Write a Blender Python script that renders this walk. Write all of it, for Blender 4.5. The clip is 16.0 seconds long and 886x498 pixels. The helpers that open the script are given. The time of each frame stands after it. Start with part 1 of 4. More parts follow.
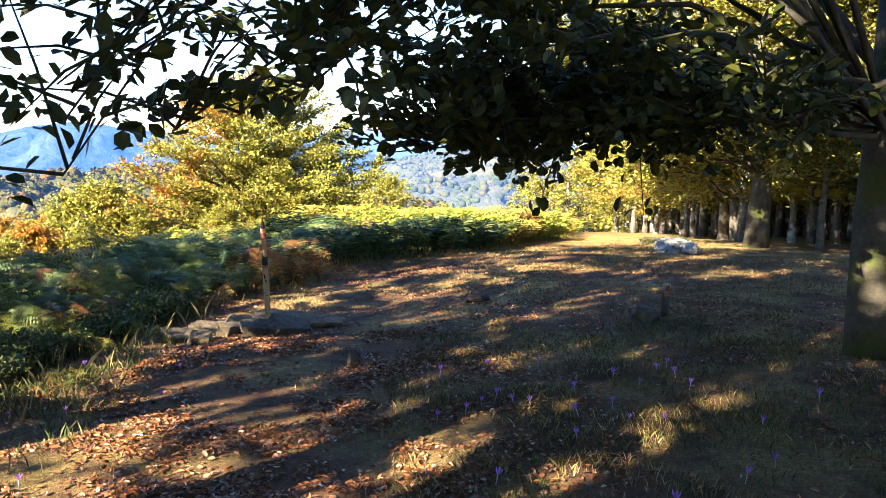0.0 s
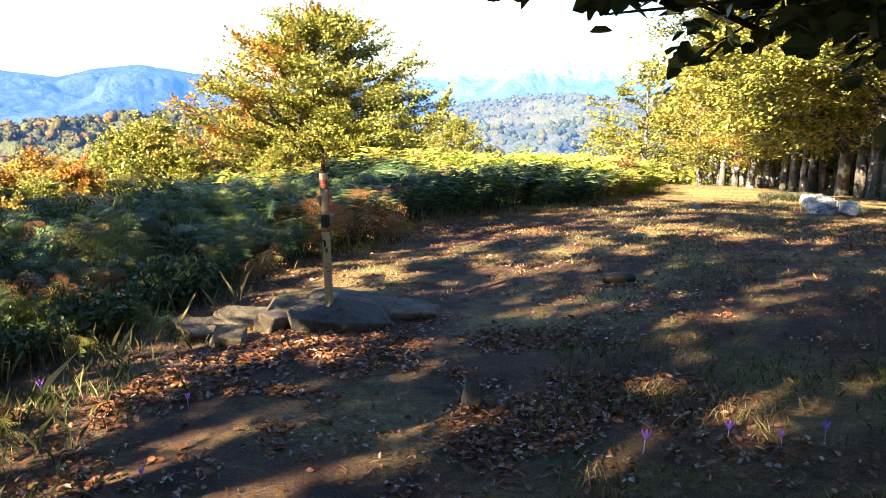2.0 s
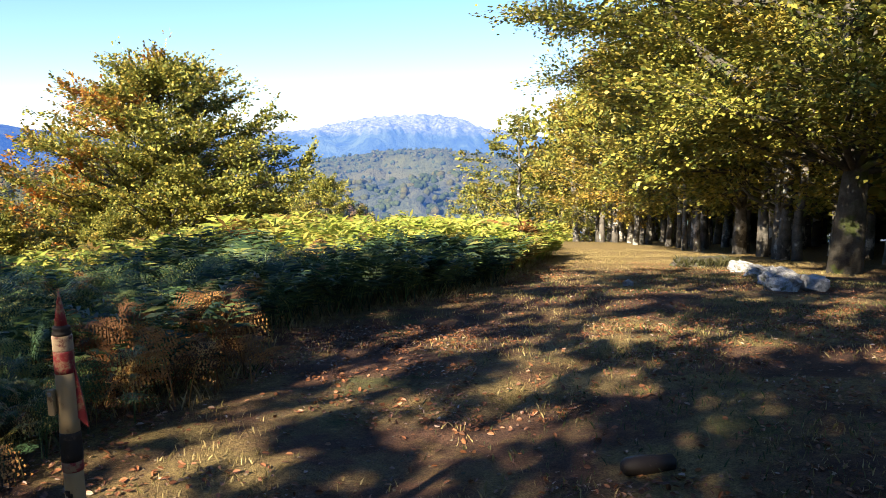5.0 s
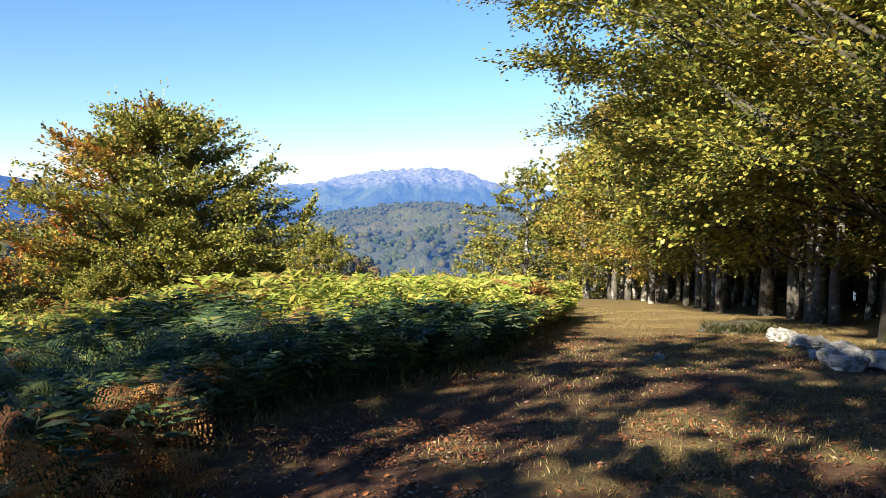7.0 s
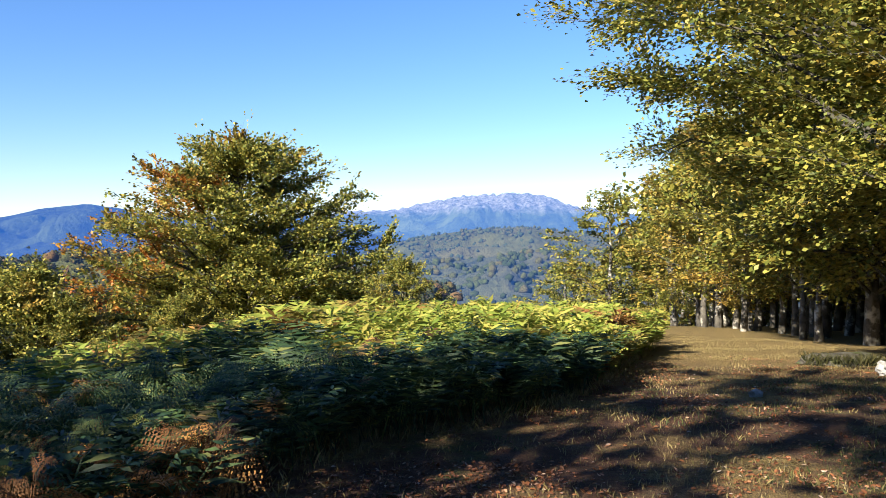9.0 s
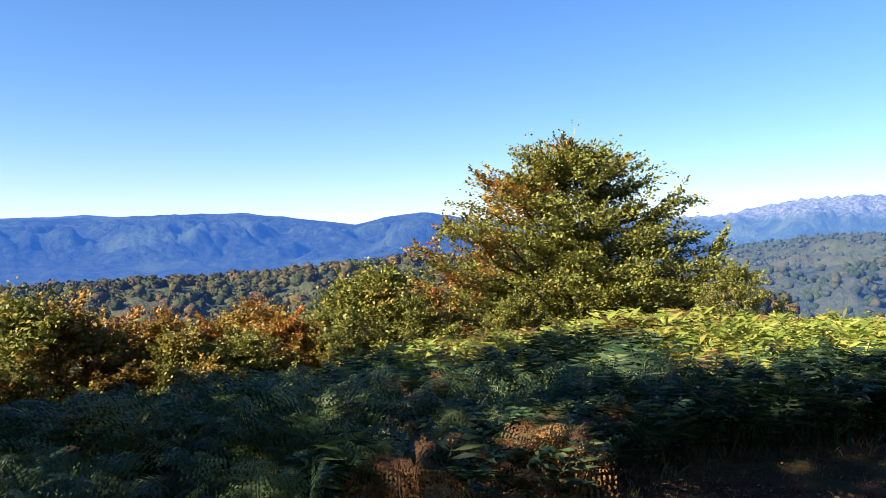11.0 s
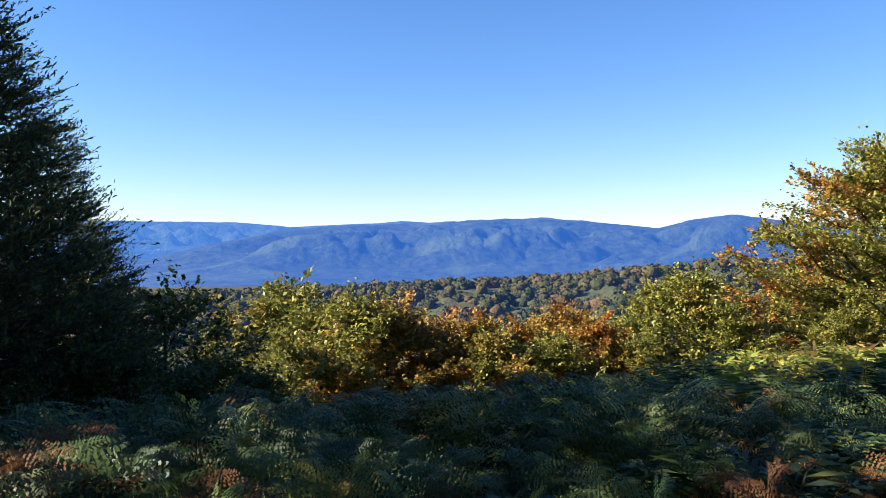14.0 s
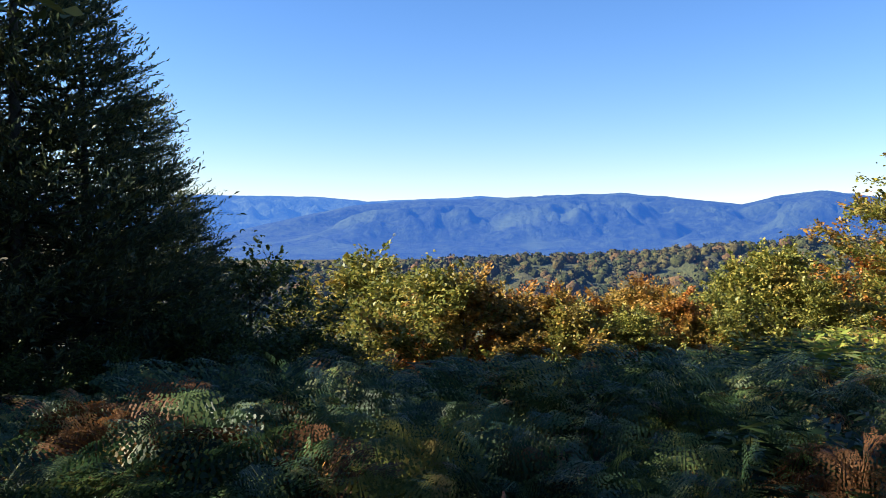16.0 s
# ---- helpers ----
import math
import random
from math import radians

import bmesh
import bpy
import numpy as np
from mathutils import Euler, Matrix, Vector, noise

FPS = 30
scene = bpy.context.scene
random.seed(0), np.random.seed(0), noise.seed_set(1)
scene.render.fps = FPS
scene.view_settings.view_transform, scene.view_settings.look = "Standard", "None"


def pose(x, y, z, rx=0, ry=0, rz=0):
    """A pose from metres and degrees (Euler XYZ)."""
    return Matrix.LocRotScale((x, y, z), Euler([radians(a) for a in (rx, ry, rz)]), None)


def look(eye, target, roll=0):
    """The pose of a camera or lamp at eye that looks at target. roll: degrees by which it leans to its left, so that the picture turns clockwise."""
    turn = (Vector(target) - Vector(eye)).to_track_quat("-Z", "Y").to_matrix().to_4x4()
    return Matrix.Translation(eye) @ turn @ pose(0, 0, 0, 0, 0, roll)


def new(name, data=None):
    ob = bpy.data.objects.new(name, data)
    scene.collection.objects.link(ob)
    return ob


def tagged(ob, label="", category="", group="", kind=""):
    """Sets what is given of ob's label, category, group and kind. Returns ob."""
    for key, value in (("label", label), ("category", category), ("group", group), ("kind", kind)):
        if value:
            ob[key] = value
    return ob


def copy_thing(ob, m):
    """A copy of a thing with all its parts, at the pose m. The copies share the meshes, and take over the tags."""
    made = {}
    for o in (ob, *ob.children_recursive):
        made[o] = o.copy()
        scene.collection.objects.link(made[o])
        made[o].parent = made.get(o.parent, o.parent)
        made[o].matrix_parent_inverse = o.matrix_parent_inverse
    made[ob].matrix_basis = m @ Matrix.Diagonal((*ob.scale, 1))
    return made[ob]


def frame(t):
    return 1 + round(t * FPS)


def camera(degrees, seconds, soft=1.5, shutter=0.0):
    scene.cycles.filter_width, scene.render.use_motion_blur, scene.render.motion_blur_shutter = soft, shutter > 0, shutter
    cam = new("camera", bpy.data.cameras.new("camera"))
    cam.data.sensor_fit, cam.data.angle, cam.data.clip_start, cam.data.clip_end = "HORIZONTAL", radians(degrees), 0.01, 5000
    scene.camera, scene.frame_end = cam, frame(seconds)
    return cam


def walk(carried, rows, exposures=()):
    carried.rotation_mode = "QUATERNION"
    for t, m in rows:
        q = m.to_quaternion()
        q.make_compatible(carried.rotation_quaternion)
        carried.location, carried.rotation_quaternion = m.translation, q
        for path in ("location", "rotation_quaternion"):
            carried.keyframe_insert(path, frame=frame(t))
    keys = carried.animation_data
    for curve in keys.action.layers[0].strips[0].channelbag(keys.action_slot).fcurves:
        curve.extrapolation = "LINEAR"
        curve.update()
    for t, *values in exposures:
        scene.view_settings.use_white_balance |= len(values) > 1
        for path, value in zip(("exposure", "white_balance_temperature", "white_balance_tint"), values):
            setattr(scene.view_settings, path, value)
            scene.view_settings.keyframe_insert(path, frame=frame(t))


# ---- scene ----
cam = camera(57.7, 16.0, soft=0.6)
METRES, EYE, TILT, LEAN, TURN = 9.0, 1.55, -7.0, 0.3, 0.0
ROWS = [
    (0.0, 0.0, 0.0, 0.0, 0.0, 0.0, -0.0),
    (0.5, -0.0095, 0.085, 0.0024, 5.29, -1.24, -1.04),
    (1.0, -0.0292, 0.1595, -0.0013, 5.08, -1.6, -1.58),
    (1.5, -0.0513, 0.2446, 0.0019, 4.47, -3.19, -1.26),
    (2.0, -0.0743, 0.3172, 0.0077, 3.88, -3.73, -1.18),
    (2.5, -0.0897, 0.389, 0.011, 3.42, -3.5, -1.23),
    (3.0, -0.1045, 0.4551, 0.0187, 1.61, -3.13, -1.17),
    (3.5, -0.1149, 0.5146, 0.0289, -0.92, -2.77, -0.87),
    (4.0, -0.1177, 0.5745, 0.0351, -3.37, -2.39, -0.48),
    (4.5, -0.1205, 0.6262, 0.0442, -4.99, -1.23, -0.01),
    (5.0, -0.1142, 0.6798, 0.0526, -5.79, 0.18, 0.4),
    (7.5, -0.0828, 0.879, 0.0793, -5.3, 4.74, 0.17),
    (8.0, -0.0735, 0.8981, 0.0821, -5.08, 5.41, 0.27),
    (10.5, -0.0956, 0.8946, 0.082, 17.31, 5.94, -1.93),
    (11.0, -0.1007, 0.8899, 0.0819, 22.86, 5.67, -2.72),
    (11.5, -0.105, 0.8855, 0.082, 27.77, 5.43, -3.35),
    (12.0, -0.1088, 0.8819, 0.0821, 32.01, 5.17, -3.85),
    (12.5, -0.1117, 0.8786, 0.0821, 35.6, 4.89, -4.19),
    (13.0, -0.1155, 0.8782, 0.0819, 38.71, 4.66, -4.42),
    (13.5, -0.1185, 0.8758, 0.0821, 41.48, 4.58, -4.61),
    (14.0, -0.12, 0.8727, 0.0825, 43.96, 4.55, -4.82),
    (14.5, -0.1211, 0.8697, 0.0825, 46.07, 4.49, -5.04),
    (15.0, -0.1207, 0.867, 0.0822, 47.49, 4.34, -5.21),
    (15.5, -0.1216, 0.8672, 0.0821, 48.36, 3.92, -5.42),
    (16.0, -0.1214, 0.8655, 0.0744, 49.34, 2.28, -5.62),
]
walk(cam, [(t, pose(0, 0, EYE, TILT, LEAN, TURN) @ pose(METRES * x, METRES * y, METRES * z, 90 + pitch, roll, yaw)) for t, x, y, z, yaw, pitch, roll in ROWS],
     exposures=[(0.0, 3.40, 7300, 10), (1.5, 3.45, 7300, 10), (2.5, 3.20, 7300, 10), (3.5, 2.90, 7200, 10), (4.5, 2.60, 7000, 10), (5.2, 2.20, 6700, 10), (7.3, 1.90, 6400, 8), (8.2, 1.85, 6300, 8), (10.3, 1.80, 6200, 8), (16.0, 1.80, 6200, 8)])

# ---- world and sun ----
SUN_AZ, SUN_EL = 140.0, 29.0      # degrees left of +y, and above the horizon
sun_dir = Vector((-math.sin(radians(SUN_AZ)) * math.cos(radians(SUN_EL)), math.cos(radians(SUN_AZ)) * math.cos(radians(SUN_EL)), math.sin(radians(SUN_EL))))
world = bpy.data.worlds.new("sky")
scene.world = world
world.use_nodes = True
wn, wl = world.node_tree.nodes, world.node_tree.links
sky = wn.new("ShaderNodeTexSky")
sky.sky_type, sky.sun_disc = 'NISHITA', False
sky.sun_elevation, sky.sun_rotation = radians(SUN_EL), radians(-SUN_AZ)
sky.altitude, sky.air_density, sky.dust_density, sky.ozone_density = 900, 1.1, 0.0, 4.0
vivid = wn.new("ShaderNodeHueSaturation")
vivid.inputs["Saturation"].default_value, vivid.inputs["Value"].default_value = 1.15, 1.32
wl.new(sky.outputs[0], vivid.inputs["Color"])
tint = wn.new("ShaderNodeMix")
tint.data_type, tint.blend_type = 'RGBA', 'MULTIPLY'
tint.inputs[0].default_value, tint.inputs[7].default_value = 1.0, (1.06, 1.0, 1.15, 1)
wl.new(vivid.outputs[0], tint.inputs[6])
wl.new(tint.outputs[2], wn["Background"].inputs[0])
wn["Background"].inputs[1].default_value = 0.038
sun = new("sun", bpy.data.lights.new("sun", 'SUN'))
sun.data.energy, sun.data.angle, sun.data.color = 5.0, radians(0.53), (1.0, 0.87, 0.68)
sun.matrix_world = look(sun_dir * 60, (0, 0, 0))


# ---- materials ----
class Nodes:
    """Short hand for a node material."""

    def __init__(self, name):
        self.m = bpy.data.materials.new(name)
        self.m.use_nodes = True
        self.t = self.m.node_tree
        self.b = self.t.nodes["Principled BSDF"]
        self.out = self.t.nodes["Material Output"]
        self.b.inputs["Specular IOR Level"].default_value = 0.25

    def n(self, kind, **values):
        node = self.t.nodes.new("ShaderNode" + kind)
        for k, v in values.items():
            node.inputs[k].default_value = v
        return node

    def link(self, a, b):
        self.t.links.new(a, b)

    def coords(self):
        return self.n("TexCoord").outputs["Object"]

    def where(self):
        return self.n("NewGeometry").outputs["Position"]

    def noise(self, scale, detail=6, rough=0.6, vec=None):
        node = self.n("TexNoise", Scale=scale, Detail=detail, Roughness=rough)
        self.link(vec or self.where(), node.inputs["Vector"])
        return node.outputs["Fac"]

    def ramp(self, fac, stops):
        node = self.t.nodes.new("ShaderNodeValToRGB")
        e = node.color_ramp.elements
        while len(e) < len(stops):
            e.new(0.5)
        for el, (p, c) in zip(e, stops):
            el.position, el.color = p, (*c, 1)
        self.link(fac, node.inputs[0])
        return node.outputs[0]

    def mix(self, fac, a, b, mode='MIX'):
        node = self.t.nodes.new("ShaderNodeMix")
        node.data_type, node.blend_type = 'RGBA', mode
        for v, s in ((fac, 0), (a, 6), (b, 7)):
            if hasattr(v, "is_linked"):
                self.link(v, node.inputs[s])
            else:
                node.inputs[s].default_value = v if s == 0 else (*v, 1)
        return node.outputs[2]

    def math(self, op, a, b=0.0):
        node = self.t.nodes.new("ShaderNodeMath")
        node.operation = op
        for v, s in ((a, 0), (b, 1)):
            if hasattr(v, "is_linked"):
                self.link(v, node.inputs[s])
            else:
                node.inputs[s].default_value = v
        return node.outputs[0]

    def step(self, v, lo, hi):
        node = self.n("MapRange")
        node.inputs["From Min"].default_value, node.inputs["From Max"].default_value = lo, hi
        self.link(v, node.inputs["Value"])
        return node.outputs[0]

    def bump(self, height, strength, distance):
        node = self.n("Bump", Strength=strength, Distance=distance)
        self.link(height, node.inputs["Height"])
        self.link(node.outputs[0], self.b.inputs["Normal"])

    def done(self, colour, rough=0.8):
        if hasattr(colour, "is_linked"):
            self.link(colour, self.b.inputs["Base Color"])
        else:
            self.b.inputs["Base Color"].default_value = (*colour, 1)
        self.b.inputs["Roughness"].default_value = rough
        return self.m


def leaf_material(name, stops, patch_stops=None, patch=(0.52, 0.66), patch_scale=0.35, through_light=0.24, rough=0.5, whole=False, west=None):
    """Foliage: a colour for each leaf, patches of another, light passing through."""
    k = Nodes(name)
    rnd = k.n("NewGeometry").outputs["Random Per Island"]
    if whole:
        rnd = k.math('FRACT', k.math('ADD', k.n("ObjectInfo").outputs["Random"], k.math('MULTIPLY', rnd, 0.22)))
    col = k.ramp(rnd, stops)
    if patch_stops:
        where = k.noise(patch_scale, 3)
        if west is not None:
            sep = k.n("SeparateXYZ")
            k.link(k.where(), sep.inputs[0])
            where = k.math('ADD', where, k.math('MULTIPLY', k.math('SUBTRACT', west, sep.outputs[0]), 0.022))
        col = k.mix(k.step(where, *patch), col, k.ramp(rnd, patch_stops))
    k.done(col, rough)
    tr = k.n("BsdfTranslucent")
    k.link(col, tr.inputs[0])
    mx = k.n("MixShader", Fac=through_light)
    k.link(k.b.outputs[0], mx.inputs[1])
    k.link(tr.outputs[0], mx.inputs[2])
    k.link(mx.outputs[0], k.out.inputs[0])
    return k.m


OLIVE = [(0.0, (0.05, 0.07, 0.016)), (0.35, (0.155, 0.172, 0.034)), (0.7, (0.24, 0.228, 0.045)), (1.0, (0.34, 0.27, 0.055))]
RUSTY = [(0.0, (0.18, 0.06, 0.015)), (0.5, (0.34, 0.11, 0.02)), (1.0, (0.45, 0.21, 0.035))]
GOLD = [(0.0, (0.12, 0.1, 0.022)), (0.5, (0.27, 0.185, 0.038)), (1.0, (0.41, 0.245, 0.05))]
# beech greens darkened so the overhanging sprays read as shaded silhouettes
SILHOUETTE = [(0.0, (0.018, 0.03, 0.01)), (0.6, (0.035, 0.05, 0.012)), (1.0, (0.075, 0.08, 0.016))]
mat_beech_leaf = leaf_material("autumn_beech_leaves", OLIVE, GOLD, (0.55, 0.7), 0.45)
mat_rust_leaf = leaf_material("rusty_beech_leaves", OLIVE, RUSTY, (0.53, 0.68), 0.4, west=-11.5)
mat_gold_leaf = leaf_material("golden_beech_leaves", GOLD, RUSTY, (0.5, 0.66), 0.6)
mat_edge_leaf = leaf_material("yellowing_beech_leaves", GOLD, OLIVE, (0.42, 0.6), 0.5)
mat_dark_leaf = leaf_material("silhouetted_beech_leaves", SILHOUETTE, None, through_light=0.22)
mat_larch = leaf_material("larch_needles", [(0.0, (0.04, 0.065, 0.04)), (0.6, (0.085, 0.115, 0.055)), (1.0, (0.19, 0.2, 0.07))], None, through_light=0.25)
# leaf greens darkened to put the larches' shade into the colour
mat_shaded_leaf = leaf_material("shaded_green_leaves", [(0.0, (0.03, 0.05, 0.016)), (0.6, (0.07, 0.1, 0.024)), (1.0, (0.15, 0.17, 0.035))], None)
# bracken green, darkened to carry the shade in its colour
SHADEFERN = [(0.0, (0.009, 0.025, 0.014)), (0.5, (0.028, 0.058, 0.024)), (0.85, (0.075, 0.115, 0.036)), (1.0, (0.19, 0.19, 0.055))]
NEARFERN = [(0.0, (0.018, 0.042, 0.022)), (0.5, (0.048, 0.09, 0.036)), (0.85, (0.12, 0.165, 0.05)), (1.0, (0.25, 0.23, 0.07))]
PALEFERN = [(0.0, (0.07, 0.1, 0.03)), (0.5, (0.14, 0.16, 0.04)), (1.0, (0.25, 0.21, 0.06))]
# bracken yellow, brightened to carry the sunlight in its colour
SUNFERN = [(0.0, (0.13, 0.19, 0.03)), (0.5, (0.24, 0.28, 0.045)), (1.0, (0.37, 0.32, 0.075))]
RUSTFERN = [(0.0, (0.06, 0.03, 0.014)), (0.5, (0.17, 0.077, 0.026)), (0.85, (0.3, 0.145, 0.045)), (1.0, (0.4, 0.22, 0.065))]
mat_fern = leaf_material("green_bracken", SHADEFERN, RUSTFERN, (0.62, 0.7), 0.7, 0.3, 0.55)
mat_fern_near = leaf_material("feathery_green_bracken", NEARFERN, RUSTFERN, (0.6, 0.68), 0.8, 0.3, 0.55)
mat_fern_sunlit = leaf_material("sunlit_yellow_bracken", SUNFERN, RUSTFERN, (0.52, 0.66), 0.5, 0.35, 0.6)
mat_grass = leaf_material("grass_blades", [(0.0, (0.022, 0.04, 0.013)), (0.6, (0.06, 0.078, 0.022)), (1.0, (0.17, 0.145, 0.05))], None, through_light=0.25, rough=0.6)
mat_drygrass = leaf_material("dry_grass_blades", [(0.0, (0.1, 0.085, 0.028)), (0.5, (0.21, 0.165, 0.066)), (1.0, (0.33, 0.26, 0.12))], None, through_light=0.25, rough=0.7)
# the last two pale stops paint sky glints on a few leaves
mat_litter = leaf_material("fallen_leaves", [(0.0, (0.07, 0.03, 0.015)), (0.5, (0.16, 0.062, 0.027)), (0.87, (0.24, 0.105, 0.045)), (0.96, (0.31, 0.2, 0.13)), (1.0, (0.4, 0.32, 0.25))], None, through_light=0.1, rough=0.4)
mat_petal = leaf_material("violet_petals", [(0.0, (0.22, 0.07, 0.4)), (1.0, (0.42, 0.2, 0.6))], None, through_light=0.4)


def bark_material(name, dark, pale, lichen):
    k = Nodes(name)
    a = k.noise(5.0, 8, 0.7)
    b = k.noise(28.0, 6, 0.7)
    col = k.ramp(a, [(0.3, dark), (0.62, pale)])
    col = k.mix(k.step(k.noise(2.2, 5), 0.55, 0.62), col, lichen)
    col = k.mix(0.5, col, k.ramp(b, [(0.3, (0.35, 0.35, 0.35)), (0.7, (1, 1, 1))]), 'MULTIPLY')
    k.bump(b, 0.6, 0.02)
    return k.done(col, 0.9)


# darkened for the dim wood; pale lichen patches brightened to hint at dappled sun
mat_bark = bark_material("beech_bark", (0.03, 0.027, 0.024), (0.13, 0.12, 0.105), (0.4, 0.39, 0.34))
mat_bark_pale = bark_material("pale_beech_bark", (0.03, 0.028, 0.024), (0.15, 0.138, 0.12), (0.46, 0.44, 0.39))
mat_bark_moss = bark_material("mossy_beech_bark", (0.025, 0.022, 0.018), (0.1, 0.092, 0.075), (0.06, 0.075, 0.022))


def ground_material():
    k = Nodes("meadow_and_dirt")
    pos = k.where()
    sep = k.n("SeparateXYZ")
    k.link(pos, sep.inputs[0])
    big, mid, fine = k.noise(0.35, 5), k.noise(2.2, 7, 0.65), k.noise(22.0, 8, 0.72)
    grit = k.noise(95.0, 4, 0.7)
    dirt = k.ramp(mid, [(0.25, (0.04, 0.022, 0.014)), (0.5, (0.115, 0.06, 0.036)), (0.75, (0.25, 0.135, 0.082))])
    straw = k.ramp(fine, [(0.25, (0.12, 0.09, 0.034)), (0.55, (0.31, 0.23, 0.09)), (0.8, (0.45, 0.35, 0.155))])
    green = k.ramp(fine, [(0.25, (0.035, 0.045, 0.016)), (0.7, (0.14, 0.14, 0.045))])
    col = k.mix(k.step(k.noise(0.8, 6, 0.7), 0.46, 0.6), dirt, straw)
    col = k.mix(k.step(k.noise(1.1, 5, 0.65, None), 0.58, 0.68), col, green)
    # open meadow further along the track is dry grass
    col = k.mix(k.step(sep.outputs[1], 19.0, 24.0), col, straw)
    wood = k.ramp(mid, [(0.3, (0.045, 0.045, 0.016)), (0.7, (0.1, 0.085, 0.03))])
    dist = k.n("VectorMath")
    dist.operation = 'LENGTH'
    k.link(pos, dist.inputs[0])
    col = k.mix(k.step(dist.outputs["Value"], 38.0, 55.0), col, wood)
    crumb = k.noise(48.0, 6, 0.8)
    col = k.mix(0.8, col, k.ramp(grit, [(0.32, (0.25, 0.23, 0.22)), (0.62, (1.15, 1.12, 1.08))]), 'MULTIPLY')
    col = k.mix(0.6, col, k.ramp(crumb, [(0.36, (0.3, 0.27, 0.25)), (0.56, (1.1, 1.08, 1.05))]), 'MULTIPLY')
    k.bump(k.math('ADD', fine, k.math('ADD', k.math('MULTIPLY', grit, 0.5), crumb)), 1.0, 0.035)
    return k.done(col, 0.95)


mat_ground = ground_material()


def rock_material(name, dark, pale, scale=6.0):
    k = Nodes(name)
    a, b = k.noise(scale, 9, 0.7), k.noise(scale * 7, 7, 0.7)
    col = k.ramp(a, [(0.3, dark), (0.55, pale), (0.75, tuple(min(0.8, c * 1.3) for c in pale))])
    col = k.mix(k.step(k.noise(scale * 1.7, 5), 0.58, 0.66), col, (0.1, 0.1, 0.06))
    col = k.mix(0.5, col, k.ramp(b, [(0.3, (0.45, 0.44, 0.42)), (0.65, (1, 1, 1))]), 'MULTIPLY')
    k.bump(k.math('ADD', a, k.math('MULTIPLY', b, 0.35)), 0.8, 0.03)
    return k.done(col, 0.88)


mat_rock = rock_material("tan_sandstone", (0.035, 0.029, 0.022), (0.155, 0.122, 0.082))
mat_rock_dark = rock_material("dark_sandstone", (0.025, 0.023, 0.02), (0.095, 0.082, 0.068))
mat_lime = rock_material("white_limestone", (0.1, 0.1, 0.1), (0.33, 0.33, 0.325), 7.0)


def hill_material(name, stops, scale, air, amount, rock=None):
    """Distant wooded land with the air's blue light painted on as a glow."""
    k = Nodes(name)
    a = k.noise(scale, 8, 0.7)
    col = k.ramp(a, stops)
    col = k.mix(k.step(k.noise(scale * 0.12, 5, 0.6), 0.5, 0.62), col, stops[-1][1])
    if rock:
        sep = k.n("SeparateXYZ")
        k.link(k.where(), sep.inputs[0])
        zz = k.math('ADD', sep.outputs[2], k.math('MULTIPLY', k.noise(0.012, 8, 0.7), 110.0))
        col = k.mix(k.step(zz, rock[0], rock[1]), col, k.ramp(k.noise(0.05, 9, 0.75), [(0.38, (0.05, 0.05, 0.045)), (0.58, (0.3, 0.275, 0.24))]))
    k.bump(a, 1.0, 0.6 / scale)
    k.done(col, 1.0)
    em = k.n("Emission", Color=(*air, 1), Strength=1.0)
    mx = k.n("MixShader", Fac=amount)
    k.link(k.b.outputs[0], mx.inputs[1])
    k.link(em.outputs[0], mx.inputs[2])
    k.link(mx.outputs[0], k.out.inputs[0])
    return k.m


# ---- building helpers ----
rng = np.random.default_rng(7)


def mesh_of(name, verts, faces, mat, smooth=True):
    me = bpy.data.meshes.new(name)
    me.from_pydata([tuple(v) for v in verts], [], faces)
    me.materials.append(mat)
    if smooth:
        me.polygons.foreach_set("use_smooth", [True] * len(me.polygons))
    me.update()
    return me


def quad_mesh(name, quads, mat):
    """A mesh of loose quads, from an array of n x 4 x 3."""
    q = np.asarray(quads, dtype=np.float32)
    n = len(q)
    me = bpy.data.meshes.new(name)
    me.vertices.add(4 * n)
    me.vertices.foreach_set("co", q.reshape(-1))
    me.loops.add(4 * n)
    me.loops.foreach_set("vertex_index", np.arange(4 * n, dtype=np.int32))
    me.polygons.add(n)
    me.polygons.foreach_set("loop_start", np.arange(0, 4 * n, 4, dtype=np.int32))
    me.materials.append(mat)
    me.update(calc_edges=True)
    return me


def child(name, me, parent, label=""):
    ob = new(name, me)
    ob.parent = parent
    if label:
        ob["label"] = label
    return ob


def unit(a):
    return a / np.maximum(np.linalg.norm(a, axis=-1, keepdims=True), 1e-9)


def leaf_quads(centres, along, length, width=0.6, flat=0.75, droop=0.0, oval=False):
    """Kite-shaped leaves: centres n x 3, along n x 3 (the way each points), mostly facing up."""
    n = len(centres)
    along = unit(along + np.array([0, 0, -droop]))
    up = unit(np.array([0, 0, 1.0]) + rng.normal(0, flat, (n, 3)))
    side = unit(np.cross(along, up))
    size = length * rng.uniform(0.65, 1.25, (n, 1))
    half = side * size * width * 0.5
    mid = centres + along * size * 0.1
    lift = np.cross(side, along) * size * 0.12
    a, b = centres - along * size * 0.5, centres + along * size * 0.5
    if oval:
        r1, r2 = centres - along * size * 0.22, centres + along * size * 0.2
        up2 = np.cross(side, along) * size * 0.1
        right = np.stack([a, r1 + half * 0.85 + up2, r2 + half * 0.9 + up2, b], axis=1)
        left = np.stack([a, b, r2 - half * 0.9 + up2, r1 - half * 0.85 + up2], axis=1)
        return np.concatenate([right, left])
    return np.stack([a, mid + half + lift, b, mid - half + lift], axis=1)


